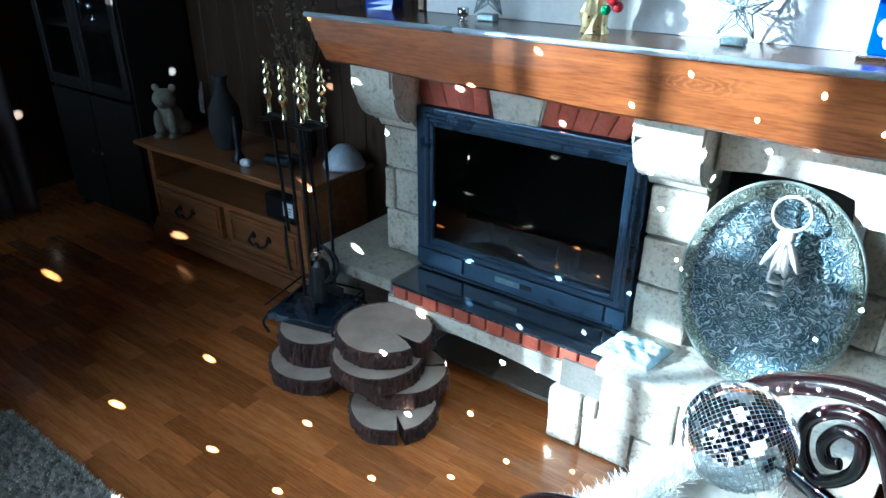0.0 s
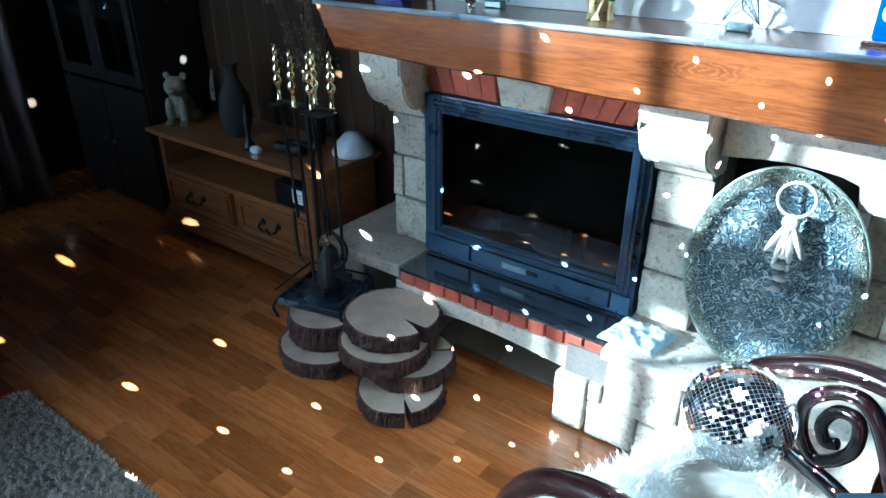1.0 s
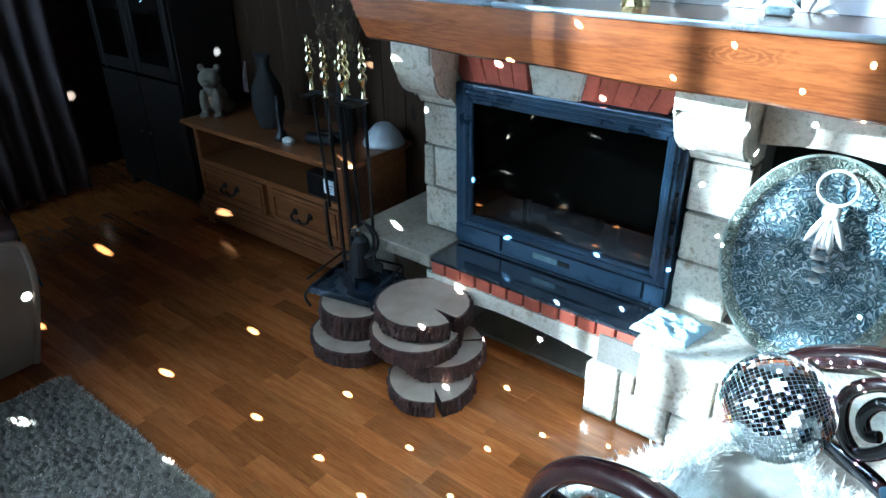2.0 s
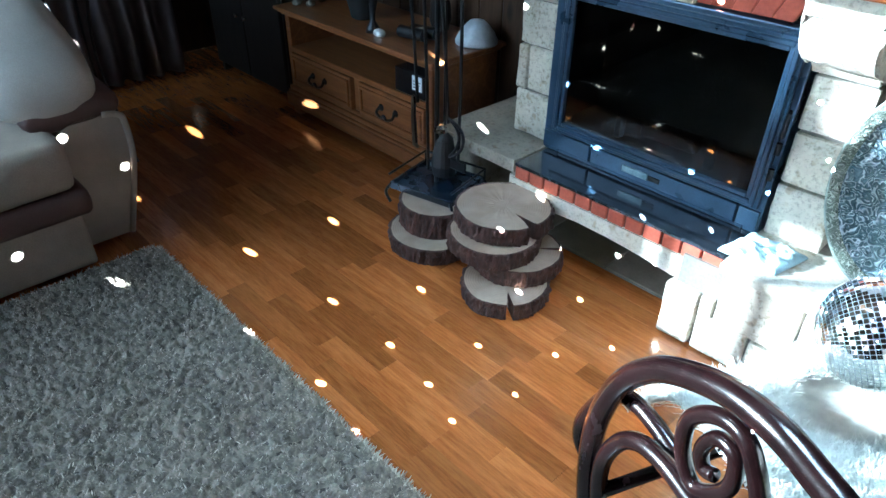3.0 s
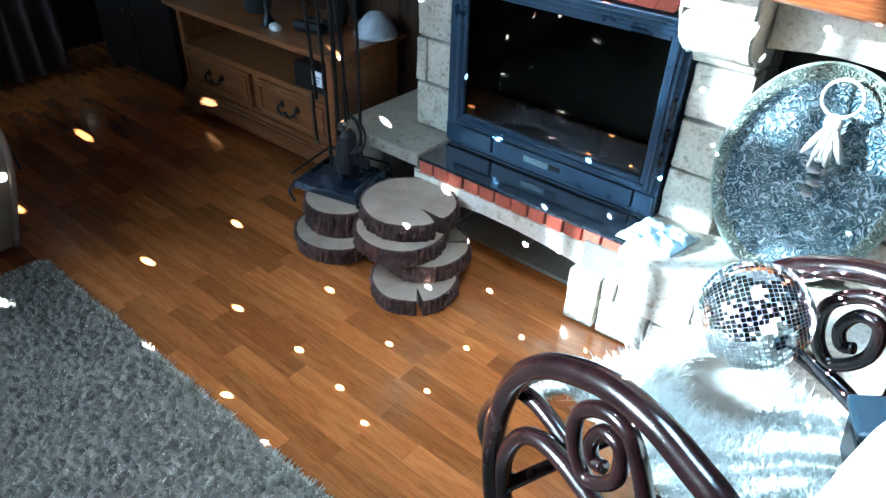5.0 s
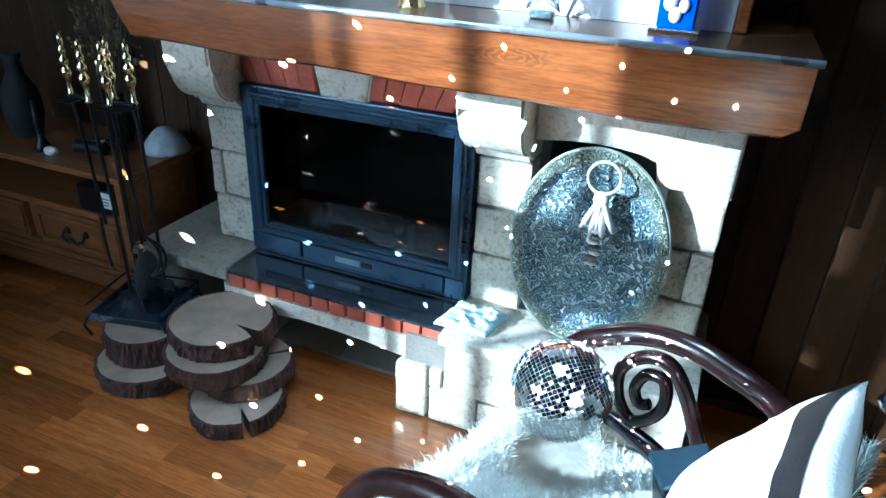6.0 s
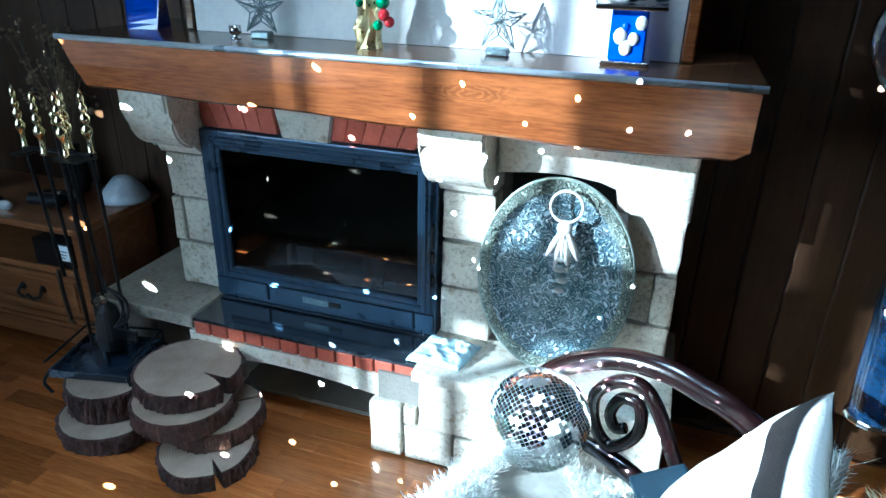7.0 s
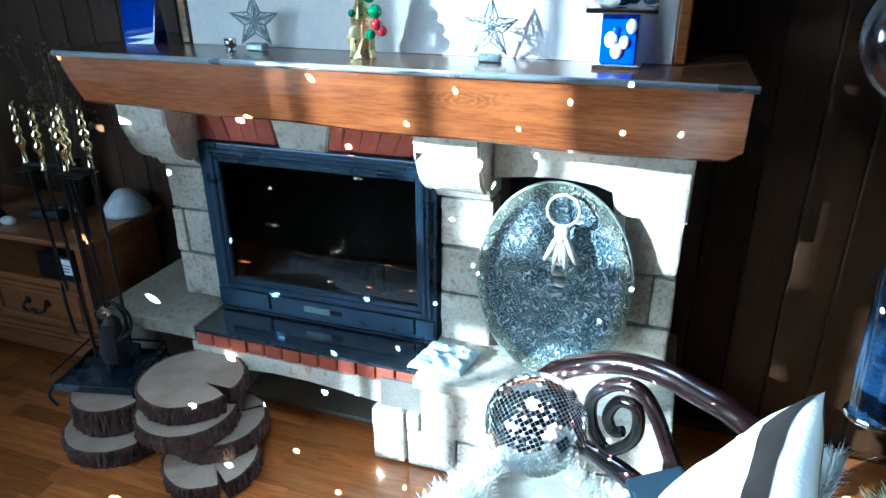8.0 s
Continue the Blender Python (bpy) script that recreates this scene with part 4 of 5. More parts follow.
A0, B0 = Vector((1.061, -1.134, 0)), Vector((1.275, -0.667, 0.034))


def on(o, d, z, s=0.0):
    return o + U * d + V * s + Vector((0, 0, z))


chair = thing("rattan_chair", 1.4, -1.05, 0, "glossy dark brown rattan armchair with scrolled sides", "chair")
HOOP = [(0.03, 0.03), (-0.03, 0.19), (-0.071, 0.312), (-0.085, 0.447), (-0.07, 0.554), (-0.037, 0.642), (0.019, 0.717), (0.085, 0.766), (0.158, 0.799), (0.233, 0.808), (0.298, 0.797), (0.356, 0.782), (0.45, 0.73), (0.54, 0.64), (0.59, 0.5), (0.61, 0.25), (0.61, 0.03)]
INNER = [(0.08, 0.1), (0.01, 0.237), (-0.035, 0.324), (-0.046, 0.421), (-0.017, 0.51), (0.029, 0.56), (0.084, 0.576), (0.14, 0.572), (0.2, 0.56), (0.26, 0.53), (0.32, 0.45), (0.36, 0.25)]
CURL = [(0.4, 0.3), (0.34, 0.5), (0.273, 0.634), (0.229, 0.721), (0.193, 0.757), (0.147, 0.747), (0.106, 0.697), (0.113, 0.63), (0.152, 0.598), (0.198, 0.652), (0.195, 0.714), (0.16, 0.715), (0.141, 0.675), (0.153, 0.645), (0.174, 0.653)]
EAR = [(0.09, 0.57), (0.03, 0.582), (-0.03, 0.582), (-0.087, 0.551), (-0.146, 0.442), (-0.158, 0.368), (-0.118, 0.332), (-0.06, 0.32)]
for o in (A0, B0):
    side = part("side_hoop", tube(spline([on(o, d, z) for d, z in HOOP], 6), 0.0215, seg=14), RATTAN, chair, "", True)
    part("inner_hoop", tube(spline([on(o, d, z) for d, z in INNER], 6), 0.0165, seg=12), RATTAN, side, "", True)
    part("scroll", tube(spline([on(o, d, z) for d, z in CURL], 6), 0.0148, seg=12, taper=lambda t: 1.0 - 0.25 * t), RATTAN, side, "spiral rattan scroll", True)
    part("runner", tube(spline([on(o, -0.12, 0.022), on(o, 0.2, 0.02), on(o, 0.7, 0.022)], 6), 0.018, seg=12), RATTAN, side, "", True)
part("front_curl", tube(spline([on(A0, d, z, 0.03) for d, z in EAR], 6), 0.0155, seg=12), RATTAN, chair, "", True)
for d, z, r in ((-0.035, 0.35, 0.014), (0.55, 0.36, 0.016), (0.57, 0.6, 0.016), (0.1, 0.06, 0.014)):
    part("cross_rail", tube([on(A0, d, z), on(B0, d, z)], r, seg=12), RATTAN, chair, "", True)
part("seat", cbox(0.14, 0.52, 0.06, 0.5, 0.39, 0.41, 0.004, m=Matrix(((U.x, V.x, 0, A0.x), (U.y, V.y, 0, A0.y), (0, 0, 1, 0), (0, 0, 0, 1)))), RATTAN, chair)

# white fur throw over the seat
fur = thing("fur_throw", 1.4, -1.0, 0.41, "shaggy white fur throw heaped on the chair seat", "fur throw")


def fur_height(d, s):
    h = 0.585 + 0.03 * noise.noise((d * 6, s * 6, 4)) + 0.06 * max(0, d - 0.25) - 0.22 * max(0, -d - 0.0) ** 1.0
    if d < 0:
        h -= (-d * 3.0) ** 2
    near = (on(A0, d, 0, s) - Vector((BALL.x, BALL.y, 0))).length
    return min(h, 0.63) - 0.05 * min(1.0, max(0.0, (0.26 - near) / 0.14)) + max(0.0, d - 0.34) * 1.1


bm = bmesh.new()
ND, NS = 40, 40
grid = [[bm.verts.new(on(A0, -0.1 + 0.66 * i / ND, fur_height(-0.1 + 0.66 * i / ND, 0.095 + 0.4 * j / NS), 0.095 + 0.4 * j / NS)) for j in range(NS + 1)] for i in range(ND + 1)]
for i in range(ND):
    for j in range(NS):
        bm.faces.new((grid[i][j], grid[i + 1][j], grid[i + 1][j + 1], grid[i][j + 1]))
bmesh.ops.solidify(bm, geom=list(bm.faces), thickness=0.03)
part("hide", bm, FUR, fur, "", True)
rng = np.random.default_rng(8)
n = 46000
dd, ss = rng.uniform(-0.1, 0.55, n), rng.uniform(0.085, 0.5, n)
roots = np.array([on(A0, d, fur_height(d, s) - 0.004, s) for d, s in zip(dd, ss)])
away = np.hypot(roots[:, 0] - BALL.x, roots[:, 1] - BALL.y) > 0.085
roots = roots[away]
nrm = np.tile(np.array([0.0, 0.0, 1.0]), (len(roots), 1))
nrm[:, :2] += rng.normal(0, 0.45, (len(roots), 2))
strands("hair", roots, nrm, 0.026, 0.0007, 0.016, FUR, fur, "long white fur hairs")

# cream fur cushion at the back of the chair
cf = thing("fur_cushion", 1.83, -1.12, 0.55, "fluffy cream fur cushion at the chair back", "cushion")
bm = bmesh.new()
cc = Vector((1.83, -1.12, 0.79))
ball(bm, cc, 0.1, 1.1, 1.3, 1.5, 20)
part("cover", bm, FUR_CREAM, cf, "", True)
dirs = rng.normal(0, 1, (7000, 3))
dirs /= np.linalg.norm(dirs, axis=1)[:, None]
strands("hair", np.array(cc) + dirs * np.array([0.108, 0.128, 0.148]), dirs, 0.035, 0.0011, 0.02, FUR_CREAM, cf, "soft cream hairs", 5)

# white cushion with a black stripe, on its corner
pil = thing("scatter_cushion", 1.6, -1.02, 0.55, "white scatter cushion with a black satin stripe", "cushion")
ez = Vector((0.18, 0.98, -0.02)).normalized()
ex = Vector((0.564, 0.129, 0.815))
ex = (ex - ez * ex.dot(ez)).normalized()
nr = ez.cross(ex)
PM = Matrix(((ex.x, nr.x, ez.x, 1.564), (ex.y, nr.y, ez.y, -1.128), (ex.z, nr.z, ez.z, 0.884), (0, 0, 0, 1)))


HALF = 0.155


def cushion_point(a, b, sgn, lift=0.0):
    pinch = 1 - 0.09 * (1 - abs(a) ** 2) * abs(b) ** 3 - 0.09 * (1 - abs(b) ** 2) * abs(a) ** 3
    h = 0.038 * max(0.0, (1 - a ** 4) * (1 - b ** 4)) ** 0.5 + lift + 0.004 * noise.noise((a * 3, b * 3, sgn)) * (1 - max(abs(a), abs(b)) ** 6)
    return PM @ Vector((a * 0.155 * pinch, sgn * h, b * HALF * pinch))


def sheet(bm, point, k, l):
    g = [[bm.verts.new(point(i / k, j / l)) for j in range(l + 1)] for i in range(k + 1)]
    for i in range(k):
        for j in range(l):
            bm.faces.new((g[i][j], g[i + 1][j], g[i + 1][j + 1], g[i][j + 1]))


bm = bmesh.new()
for sgn in (1, -1):
    sheet(bm, lambda u, v: cushion_point(2 * u - 1, 2 * v - 1, sgn), 28, 28)
bmesh.ops.remove_doubles(bm, verts=bm.verts, dist=0.0005)
part("cover", bm, WHITE_CLOTH, pil, "", True)
bm = bmesh.new()
for sgn in (1, -1):
    sheet(bm, lambda u, v: cushion_point(max(-1, min(1, 0.985 - min(1.0, (1 - u) / 0.2) * (0.05 + 0.26 * v) - 0.15 * (1 - u))), -1 + 2 * u, sgn, 0.0015), 40, 6)
part("stripe", bm, BLACK_CLOTH, pil, "black satin band", True)

# small blue box with a rod beside the ball
bb = thing("blue_box", 1.515, -0.92, 0.64, "small dusty blue plastic box lying on the fur", "box")
part("case", cbox(-0.045, 0.045, -0.035, 0.035, 0, 0.09, 0.008, 2, pose(1.53, -0.93, 0.645, 6, -12, 25)), BLUE_PLASTIC, bb)
part("lid", cbox(-0.047, 0.047, -0.037, 0.037, 0, 0.018, 0.006, 2, pose(1.512, -0.932, 0.735, 6, -12, 25)), BLUE_PLASTIC, bb)
part("rod", tube([(1.372, -0.835, 0.715), (1.49, -0.9, 0.69)], 0.005), BLACK_IRON, bb, "thin black rod towards the ball")

# ---- coat stand with leather jacket ----
cs = thing("coat_stand", 2.08, -0.5, 0, "dark wooden coat stand carrying a jacket", "coat stand")
part("post", tube([(2.08, -0.5, 0.02), (2.08, -0.5, 1.75)], 0.022), DARKWOOD, cs)
for k in range(4):
    a = k * math.pi / 2 + 0.4
    part("foot", tube(spline([(2.08, -0.5, 0.16), (2.08 + 0.12 * math.cos(a), -0.5 + 0.12 * math.sin(a), 0.08), (2.08 + 0.22 * math.cos(a), -0.5 + 0.22 * math.sin(a), 0.02)], 5), 0.015), DARKWOOD, cs)
    part("hook", tube(spline([(2.08, -0.5, 1.6), (2.08 + 0.08 * math.cos(a), -0.5 + 0.08 * math.sin(a), 1.58), (2.08 + 0.12 * math.cos(a), -0.5 + 0.12 * math.sin(a), 1.65)], 5), 0.008), DARKWOOD, cs)
jk = thing("leather_jacket", 2.0, -0.5, 0.66, "shiny black leather jacket hanging from the stand", "jacket")


def draped(rows, cx_cy, fold, seed):
    bm = bmesh.new()
    seg = 48
    rings = []
    k = len(rows)
    pts = spline([(x, r, z) for x, r, z in rows], 8)
    for p in pts:
        ring = []
        for j in range(seg):
            a = 2 * math.pi * j / seg
            q = p.y * (1 + fold * noise.noise((math.cos(a) * 2.2, math.sin(a) * 2.2, p.z * 5 + seed)) + fold * 0.5 * math.sin(a * 7 + p.z * 9))
            ring.append(bm.verts.new((p.x + q * math.cos(a), cx_cy + q * 0.8 * math.sin(a), p.z)))
        rings.append(ring)
    for a, b in zip(rings, rings[1:]):
        for j in range(seg):
            bm.faces.new((a[j], a[(j + 1) % seg], b[(j + 1) % seg], b[j]))
    bm.faces.new(rings[0])
    bm.faces.new(rings[-1][::-1])
    return bm


part("body", draped([(2.05, 0.12, 0.68), (2.05, 0.15, 0.9), (2.05, 0.14, 1.15), (2.03, 0.17, 1.35), (2.02, 0.2, 1.48), (2.05, 0.12, 1.58), (2.07, 0.05, 1.63)], -0.5, 0.13, 1), LEATHER, jk, "", True)
part("shoulder", draped([(1.9, 0.02, 1.25), (1.88, 0.09, 1.29), (1.86, 0.12, 1.36), (1.87, 0.13, 1.44), (1.91, 0.1, 1.53), (1.97, 0.04, 1.58)], -0.5, 0.16, 3), LEATHER, jk, "padded glossy shoulder", True)
part("sleeve", draped([(1.905, 0.045, 0.67), (1.906, 0.05, 0.72), (1.905, 0.054, 0.85), (1.905, 0.056, 1.0), (1.925, 0.055, 1.12), (1.975, 0.05, 1.25)], -0.5, 0.115, 5), BLUE_SHEEN, jk, "glossy sleeve coloured blue to imitate the sheen on black leather", True)
part("cuff", tube([(1.905 + 0.051 * math.cos(t * 0.3927), -0.5 + 0.042 * math.sin(t * 0.3927), 0.67) for t in range(16)], 0.007, True), CHROME, jk, "pale metal cuff edge")

# ---- sofa ----
sofa = thing("recliner_sofa", -1.4, -1.9, 0, "beige fabric sofa with brown leather bands", "sofa")


def soft_box(x0, x1, y0, y1, z0, z1, bevel, amp=0.006, seg=4):
    bm = bmesh.new()
    box(bm, x0, x1, y0, y1, z0, z1, bevel, seg)
    bmesh.ops.subdivide_edges(bm, edges=[e for e in bm.edges if e.calc_length() > 0.1], cuts=4, use_grid_fill=True)
    bm.normal_update()
    for v in bm.verts:
        v.co += v.normal * noise.noise(v.co * 6) * amp
    return bm


part("base", soft_box(-1.95, -0.868, -2.75, -1.42, 0.03, 0.25, 0.02), CLOTH_BEIGE, sofa, "", True)
part("band", soft_box(-1.9, -0.856, -2.75, -1.378, 0.222, 0.325, 0.045), CLOTH_BROWN, sofa, "padded brown leather band", True)
part("seat", soft_box(-1.8, -0.866, -2.75, -1.4, 0.315, 0.5, 0.06, 0.01), CLOTH_BEIGE, sofa, "", True)
prof = [(-1.4, 0.03), (-1.4, 0.43), (-1.385, 0.475), (-1.33, 0.5), (-1.24, 0.502), (-1.19, 0.49), (-1.172, 0.455), (-1.178, 0.3), (-1.25, 0.03)]
pr = [(v.x, v.z) for v in spline([(a, 0, b) for a, b in prof], 5)]
arm = part("arm", extrude_profile(pr, -1.95, -1.0, "x"), CLOTH_BEIGE, sofa)
part("piping", tube([(-0.998, a, b) for a, b in pr[20:]], 0.011, seg=10), CLOTH_BEIGE, arm, "", True)


def bolster(path, seg=28):
    """Stuffed roll: each station is x, y, z and two half-widths."""
    bm = bmesh.new()
    rr = []
    pts = spline([p[:3] for p in path], 6)
    wid = spline([(p[3], p[4], 0) for p in path], 6)
    for p, w in zip(pts, wid):
        ring = []
        for j in range(seg):
            a = 2 * math.pi * j / seg
            c, d = math.cos(a), math.sin(a)
            k = 1 + 0.05 * noise.noise((p.x * 5, c * 1.4, d * 1.4))
            ring.append(bm.verts.new((p.x, p.y + math.copysign(abs(c) ** 0.8, c) * max(w.x, 0.004) * k, p.z + math.copysign(abs(d) ** 0.8, d) * max(w.y, 0.004) * k)))
        rr.append(ring)
    for a, b in zip(rr, rr[1:]):
        for j in range(seg):
            bm.faces.new((a[j], a[(j + 1) % seg], b[(j + 1) % seg], b[j]))
    bm.faces.new(rr[0])
    bm.faces.new(rr[-1][::-1])
    return bm


part("arm_band", bolster([(-1.0, -1.33, 0.515, 0.12, 0.022), (-1.015, -1.33, 0.522, 0.155, 0.045), (-1.1, -1.325, 0.535, 0.165, 0.06), (-1.5, -1.32, 0.56, 0.165, 0.07), (-1.95, -1.32, 0.58, 0.165, 0.07)]), CLOTH_BROWN, arm, "curved brown leather band along the arm", True)
part("arm_pillow", bolster([(-1.0, -1.37, 0.555, 0.06, 0.02), (-1.02, -1.375, 0.58, 0.13, 0.06), (-1.08, -1.385, 0.61, 0.175, 0.1), (-1.22, -1.395, 0.665, 0.2, 0.145), (-1.5, -1.4, 0.74, 0.2, 0.17), (-1.75, -1.4, 0.81, 0.19, 0.16), (-1.95, -1.4, 0.83, 0.14, 0.11)]), CLOTH_PALE, arm, "overstuffed pale arm pillow with soft creases", True)
part("backrest", soft_box(-2.15, -1.78, -2.75, -1.22, 0.25, 0.98, 0.1, 0.012), CLOTH_BEIGE, sofa, "", True)
# ---- shag rug ----
rug = thing("shag_rug", 0.2, -1.95, 0, "grey-beige long-pile shag rug on the parquet", "rug")
RX0, RX1, RY0, RY1 = -0.855, 1.75, -2.9, -1.226
part("backing", cbox(RX0 + 0.01, RX1 - 0.01, RY0, RY1 - 0.01, 0.001, 0.012), RUG_BACK, rug)


def tufts(x0, x1, y0, y1, step, each, seed):
    """Clumps of outward-curling yarn ends on a shaken grid."""
    rg = np.random.default_rng(seed)
    gx, gy = np.meshgrid(np.arange(x0, x1, step), np.arange(y0, y1, step))
    cx = gx.ravel() + rg.uniform(-0.45, 0.45, gx.size) * step
    cy = gy.ravel() + rg.uniform(-0.45, 0.45, gx.size) * step
    lift = rg.uniform(-0.006, 0.006, gx.size)
    tip = rg.normal(0, 0.25, (gx.size, 2))
    cx, cy, lift = np.repeat(cx, each), np.repeat(cy, each), np.repeat(lift, each)
    tip = np.repeat(tip, each, axis=0)
    ang = rg.uniform(0, 2 * math.pi, cx.size)
    off = np.sqrt(rg.uniform(0, 1, cx.size)) * step * 0.36
    way = np.stack([np.cos(ang), np.sin(ang)], 1) * (off / (step * 0.36))[:, None]
    roots = np.stack([cx + off * np.cos(ang), cy + off * np.sin(ang), 0.011 + lift], 1)
    up = np.tile(np.array([0.0, 0.0, 1.0]), (cx.size, 1))
    up[:, :2] += way * 0.75 + tip
    return roots, up




def tufted_sheet(x0, x1, y0, y1, cell, pitch, seed):
    """A height field of rounded yarn tufts on a shaken grid, and its height lookup."""
    rg = np.random.default_rng(seed)
    nx, ny = int((x1 - x0) / cell), int((y1 - y0) / cell)
    px, py = np.meshgrid(x0 + np.arange(nx + 1) * cell, y0 + np.arange(ny + 1) * cell)
    kx, ky = int((x1 - x0) / pitch) + 4, int((y1 - y0) / pitch) + 4
    jx, jy = rg.uniform(0.1, 0.9, (ky, kx)), rg.uniform(0.1, 0.9, (ky, kx))
    tall = rg.uniform(0.55, 1.0, (ky, kx))
    h = np.zeros(px.shape)
    gx, gy = ((px - x0) / pitch).astype(int) + 1, ((py - y0) / pitch).astype(int) + 1
    for oy in (-1, 0, 1):
        for ox in (-1, 0, 1):
            ix, iy = gx + ox, gy + oy
            cx, cy = x0 + (ix - 1 + jx[iy, ix]) * pitch, y0 + (iy - 1 + jy[iy, ix]) * pitch
            d2 = ((px - cx) ** 2 + (py - cy) ** 2) / (pitch * 0.72) ** 2
            h = np.maximum(h, tall[iy, ix] * np.sqrt(np.clip(1 - d2, 0, 1)))
    z = 0.004 + 0.03 * h + rg.normal(0, 0.0009, h.shape)
    v = np.stack([px + rg.normal(0, 0.0006, h.shape), py + rg.normal(0, 0.0006, h.shape), z], -1).reshape(-1, 3)
    a = (np.arange(ny)[:, None] * (nx + 1) + np.arange(nx)[None, :]).ravel()
    f = np.stack([a, a + 1, a + nx + 2, a + nx + 1], 1)
    return v, f


rv, rf = tufted_sheet(RX0, 1.2, -2.12, RY1, 0.0048, 0.021, 21)
me = bpy.data.meshes.new("tufting")
me.from_pydata(rv.tolist(), [], rf.tolist())
me.materials.append(RUG_TUFT)
me.shade_smooth()
ob = new("tufting", me)
ob.parent = rug
ob.matrix_parent_inverse = rug.matrix_basis.inverted()
ob["label"] = "rounded wool tufts"
ob["kind"] = "stuff"
weight = np.clip(rv[:, 2] - 0.007, 0, 1)
pick = np.random.default_rng(31).choice(len(rv), 26000, p=weight / weight.sum())
up = np.tile(np.array([0.0, 0.0, 1.0]), (len(pick), 1))
up[:, :2] += np.random.default_rng(32).normal(0, 0.6, (len(pick), 2))
strands("wool", rv[pick] - np.array([0.0, 0.0, 0.002]), up, 0.0085, 0.0016, 0.003, RUG, rug, "short curly wool ends")
fringe = np.random.default_rng(33)
edge_roots = np.concatenate([np.stack([fringe.uniform(RX0, 1.7, 5000), np.full(5000, RY1) + fringe.normal(0, 0.004, 5000), fringe.uniform(0.002, 0.016, 5000)], 1), np.stack([np.full(3000, RX0) + fringe.normal(0, 0.004, 3000), fringe.uniform(-2.9, RY1, 3000), fringe.uniform(0.002, 0.016, 3000)], 1)])
edge_up = np.concatenate([np.tile(np.array([0.0, 0.8, 0.7]), (5000, 1)), np.tile(np.array([-0.8, 0.0, 0.7]), (3000, 1))]) + fringe.normal(0, 0.3, (8000, 3))
strands("edge_wool", edge_roots, edge_up, 0.013, 0.002, 0.004, RUG, rug)
rb, nb = tufts(1.2, RX1, RY0, RY1, 0.026, 9, 22)
rc, nc = tufts(RX0, 1.2, RY0, -2.12, 0.026, 9, 23)
strands("far_wool", np.concatenate([rb, rc]), np.concatenate([nb, nc]), 0.02, 0.0035, 0.004, RUG, rug)

# ---- cabinet ----
cab = thing("media_cabinet", -1.1, 0.08, 0, "honey pine media cabinet with two drawers and open shelf", "cabinet")
for nm, q in (("side_panel", (-1.635, -1.6, -0.1, 0.29, 0.152, 0.518)), ("side_panel", (-0.585, -0.55, -0.1, 0.29, 0.152, 0.518)), ("back_panel", (-1.599, -0.586, 0.27, 0.29, 0.152, 0.518)), ("shelf", (-1.599, -0.586, -0.104, 0.269, 0.335, 0.362)), ("bottom_panel", (-1.599, -0.586, -0.1, 0.269, 0.152, 0.17)), ("divider", (-1.1, -1.042, -0.09, 0.269, 0.1705, 0.3345))):
    part(nm, cbox(*q, 0.003), CABINET_WOOD, cab)
tp = bmesh.new()
box(tp, -1.672, -0.508, -0.14, 0.3, 0.537, 0.555, 0.006, 2)
box(tp, -1.655, -0.525, -0.127, 0.297, 0.527, 0.538, 0.004, 2)
box(tp, -1.645, -0.535, -0.115, 0.295, 0.516, 0.528, 0.003)
part("top", tp, CABINET_WOOD, cab)
pl = bmesh.new()
box(pl, -1.66, -0.525, -0.128, 0.29, 0.045, 0.112, 0.004)
box(pl, -1.652, -0.533, -0.12, 0.29, 0.112, 0.128, 0.007, 2)
box(pl, -1.644, -0.541, -0.112, 0.29, 0.128, 0.151, 0.007, 2)
part("plinth", pl, CABINET_WOOD, cab)
for x in (-1.6, -0.585):
    for y in (-0.08, 0.24):
        part("foot", cbox(x - 0.03, x + 0.03, y - 0.03, y + 0.03, 0.001, 0.0448, 0.004), CABINET_WOOD, cab)
for a, b in ((-1.597, -1.103), (-1.04, -0.588)):
    dw = part("drawer", cbox(a, b, -0.112, 0.1, 0.173, 0.332, 0.005, 2), CABINET_WOOD, cab)
    pb = bmesh.new()
    for q in ((a + 0.012, b - 0.012, 0.302, 0.318), (a + 0.012, b - 0.012, 0.187, 0.203), (a + 0.012, a + 0.028, 0.203, 0.302), (b - 0.028, b - 0.012, 0.203, 0.302)):
        box(pb, q[0], q[1], -0.12, -0.11, q[2], q[3], 0.005, 2)
    part("drawer_moulding", pb, CABINET_WOOD, dw)
    c = (a + b) / 2 - 0.01
    part("pull", tube(spline([(c - 0.05, -0.12, 0.262), (c - 0.055, -0.137, 0.24), (c - 0.02, -0.142, 0.226), (c, -0.142, 0.24), (c + 0.02, -0.142, 0.226), (c + 0.055, -0.137, 0.24), (c + 0.05, -0.12, 0.262)], 5), 0.0065, seg=8), BLACK_IRON, dw, "black iron swan-neck pull", True)
    for k in (-0.05, 0.05):
        part("rosette", lathe([(0.017, 0.0), (0.015, 0.004), (0.008, 0.012), (0.001, 0.013)], 0, 0, 0, 12), BLACK_IRON, dw).matrix_basis = pose(c + k, -0.112, 0.258, 90, 0, 0)
lb = thing("price_label", -0.638, -0.1, 0.4, "small white card label fixed to the cabinet", "label")
part("card", cbox(-0.672, -0.612, -0.101, -0.098, 0.398, 0.46), PAPER, lb)
for k in range(3):
    part("print_bar", cbox(-0.664, -0.63 + 0.006 * k, -0.1025, -0.1011, 0.408 + 0.013 * k, 0.413 + 0.013 * k), PRINT, lb)
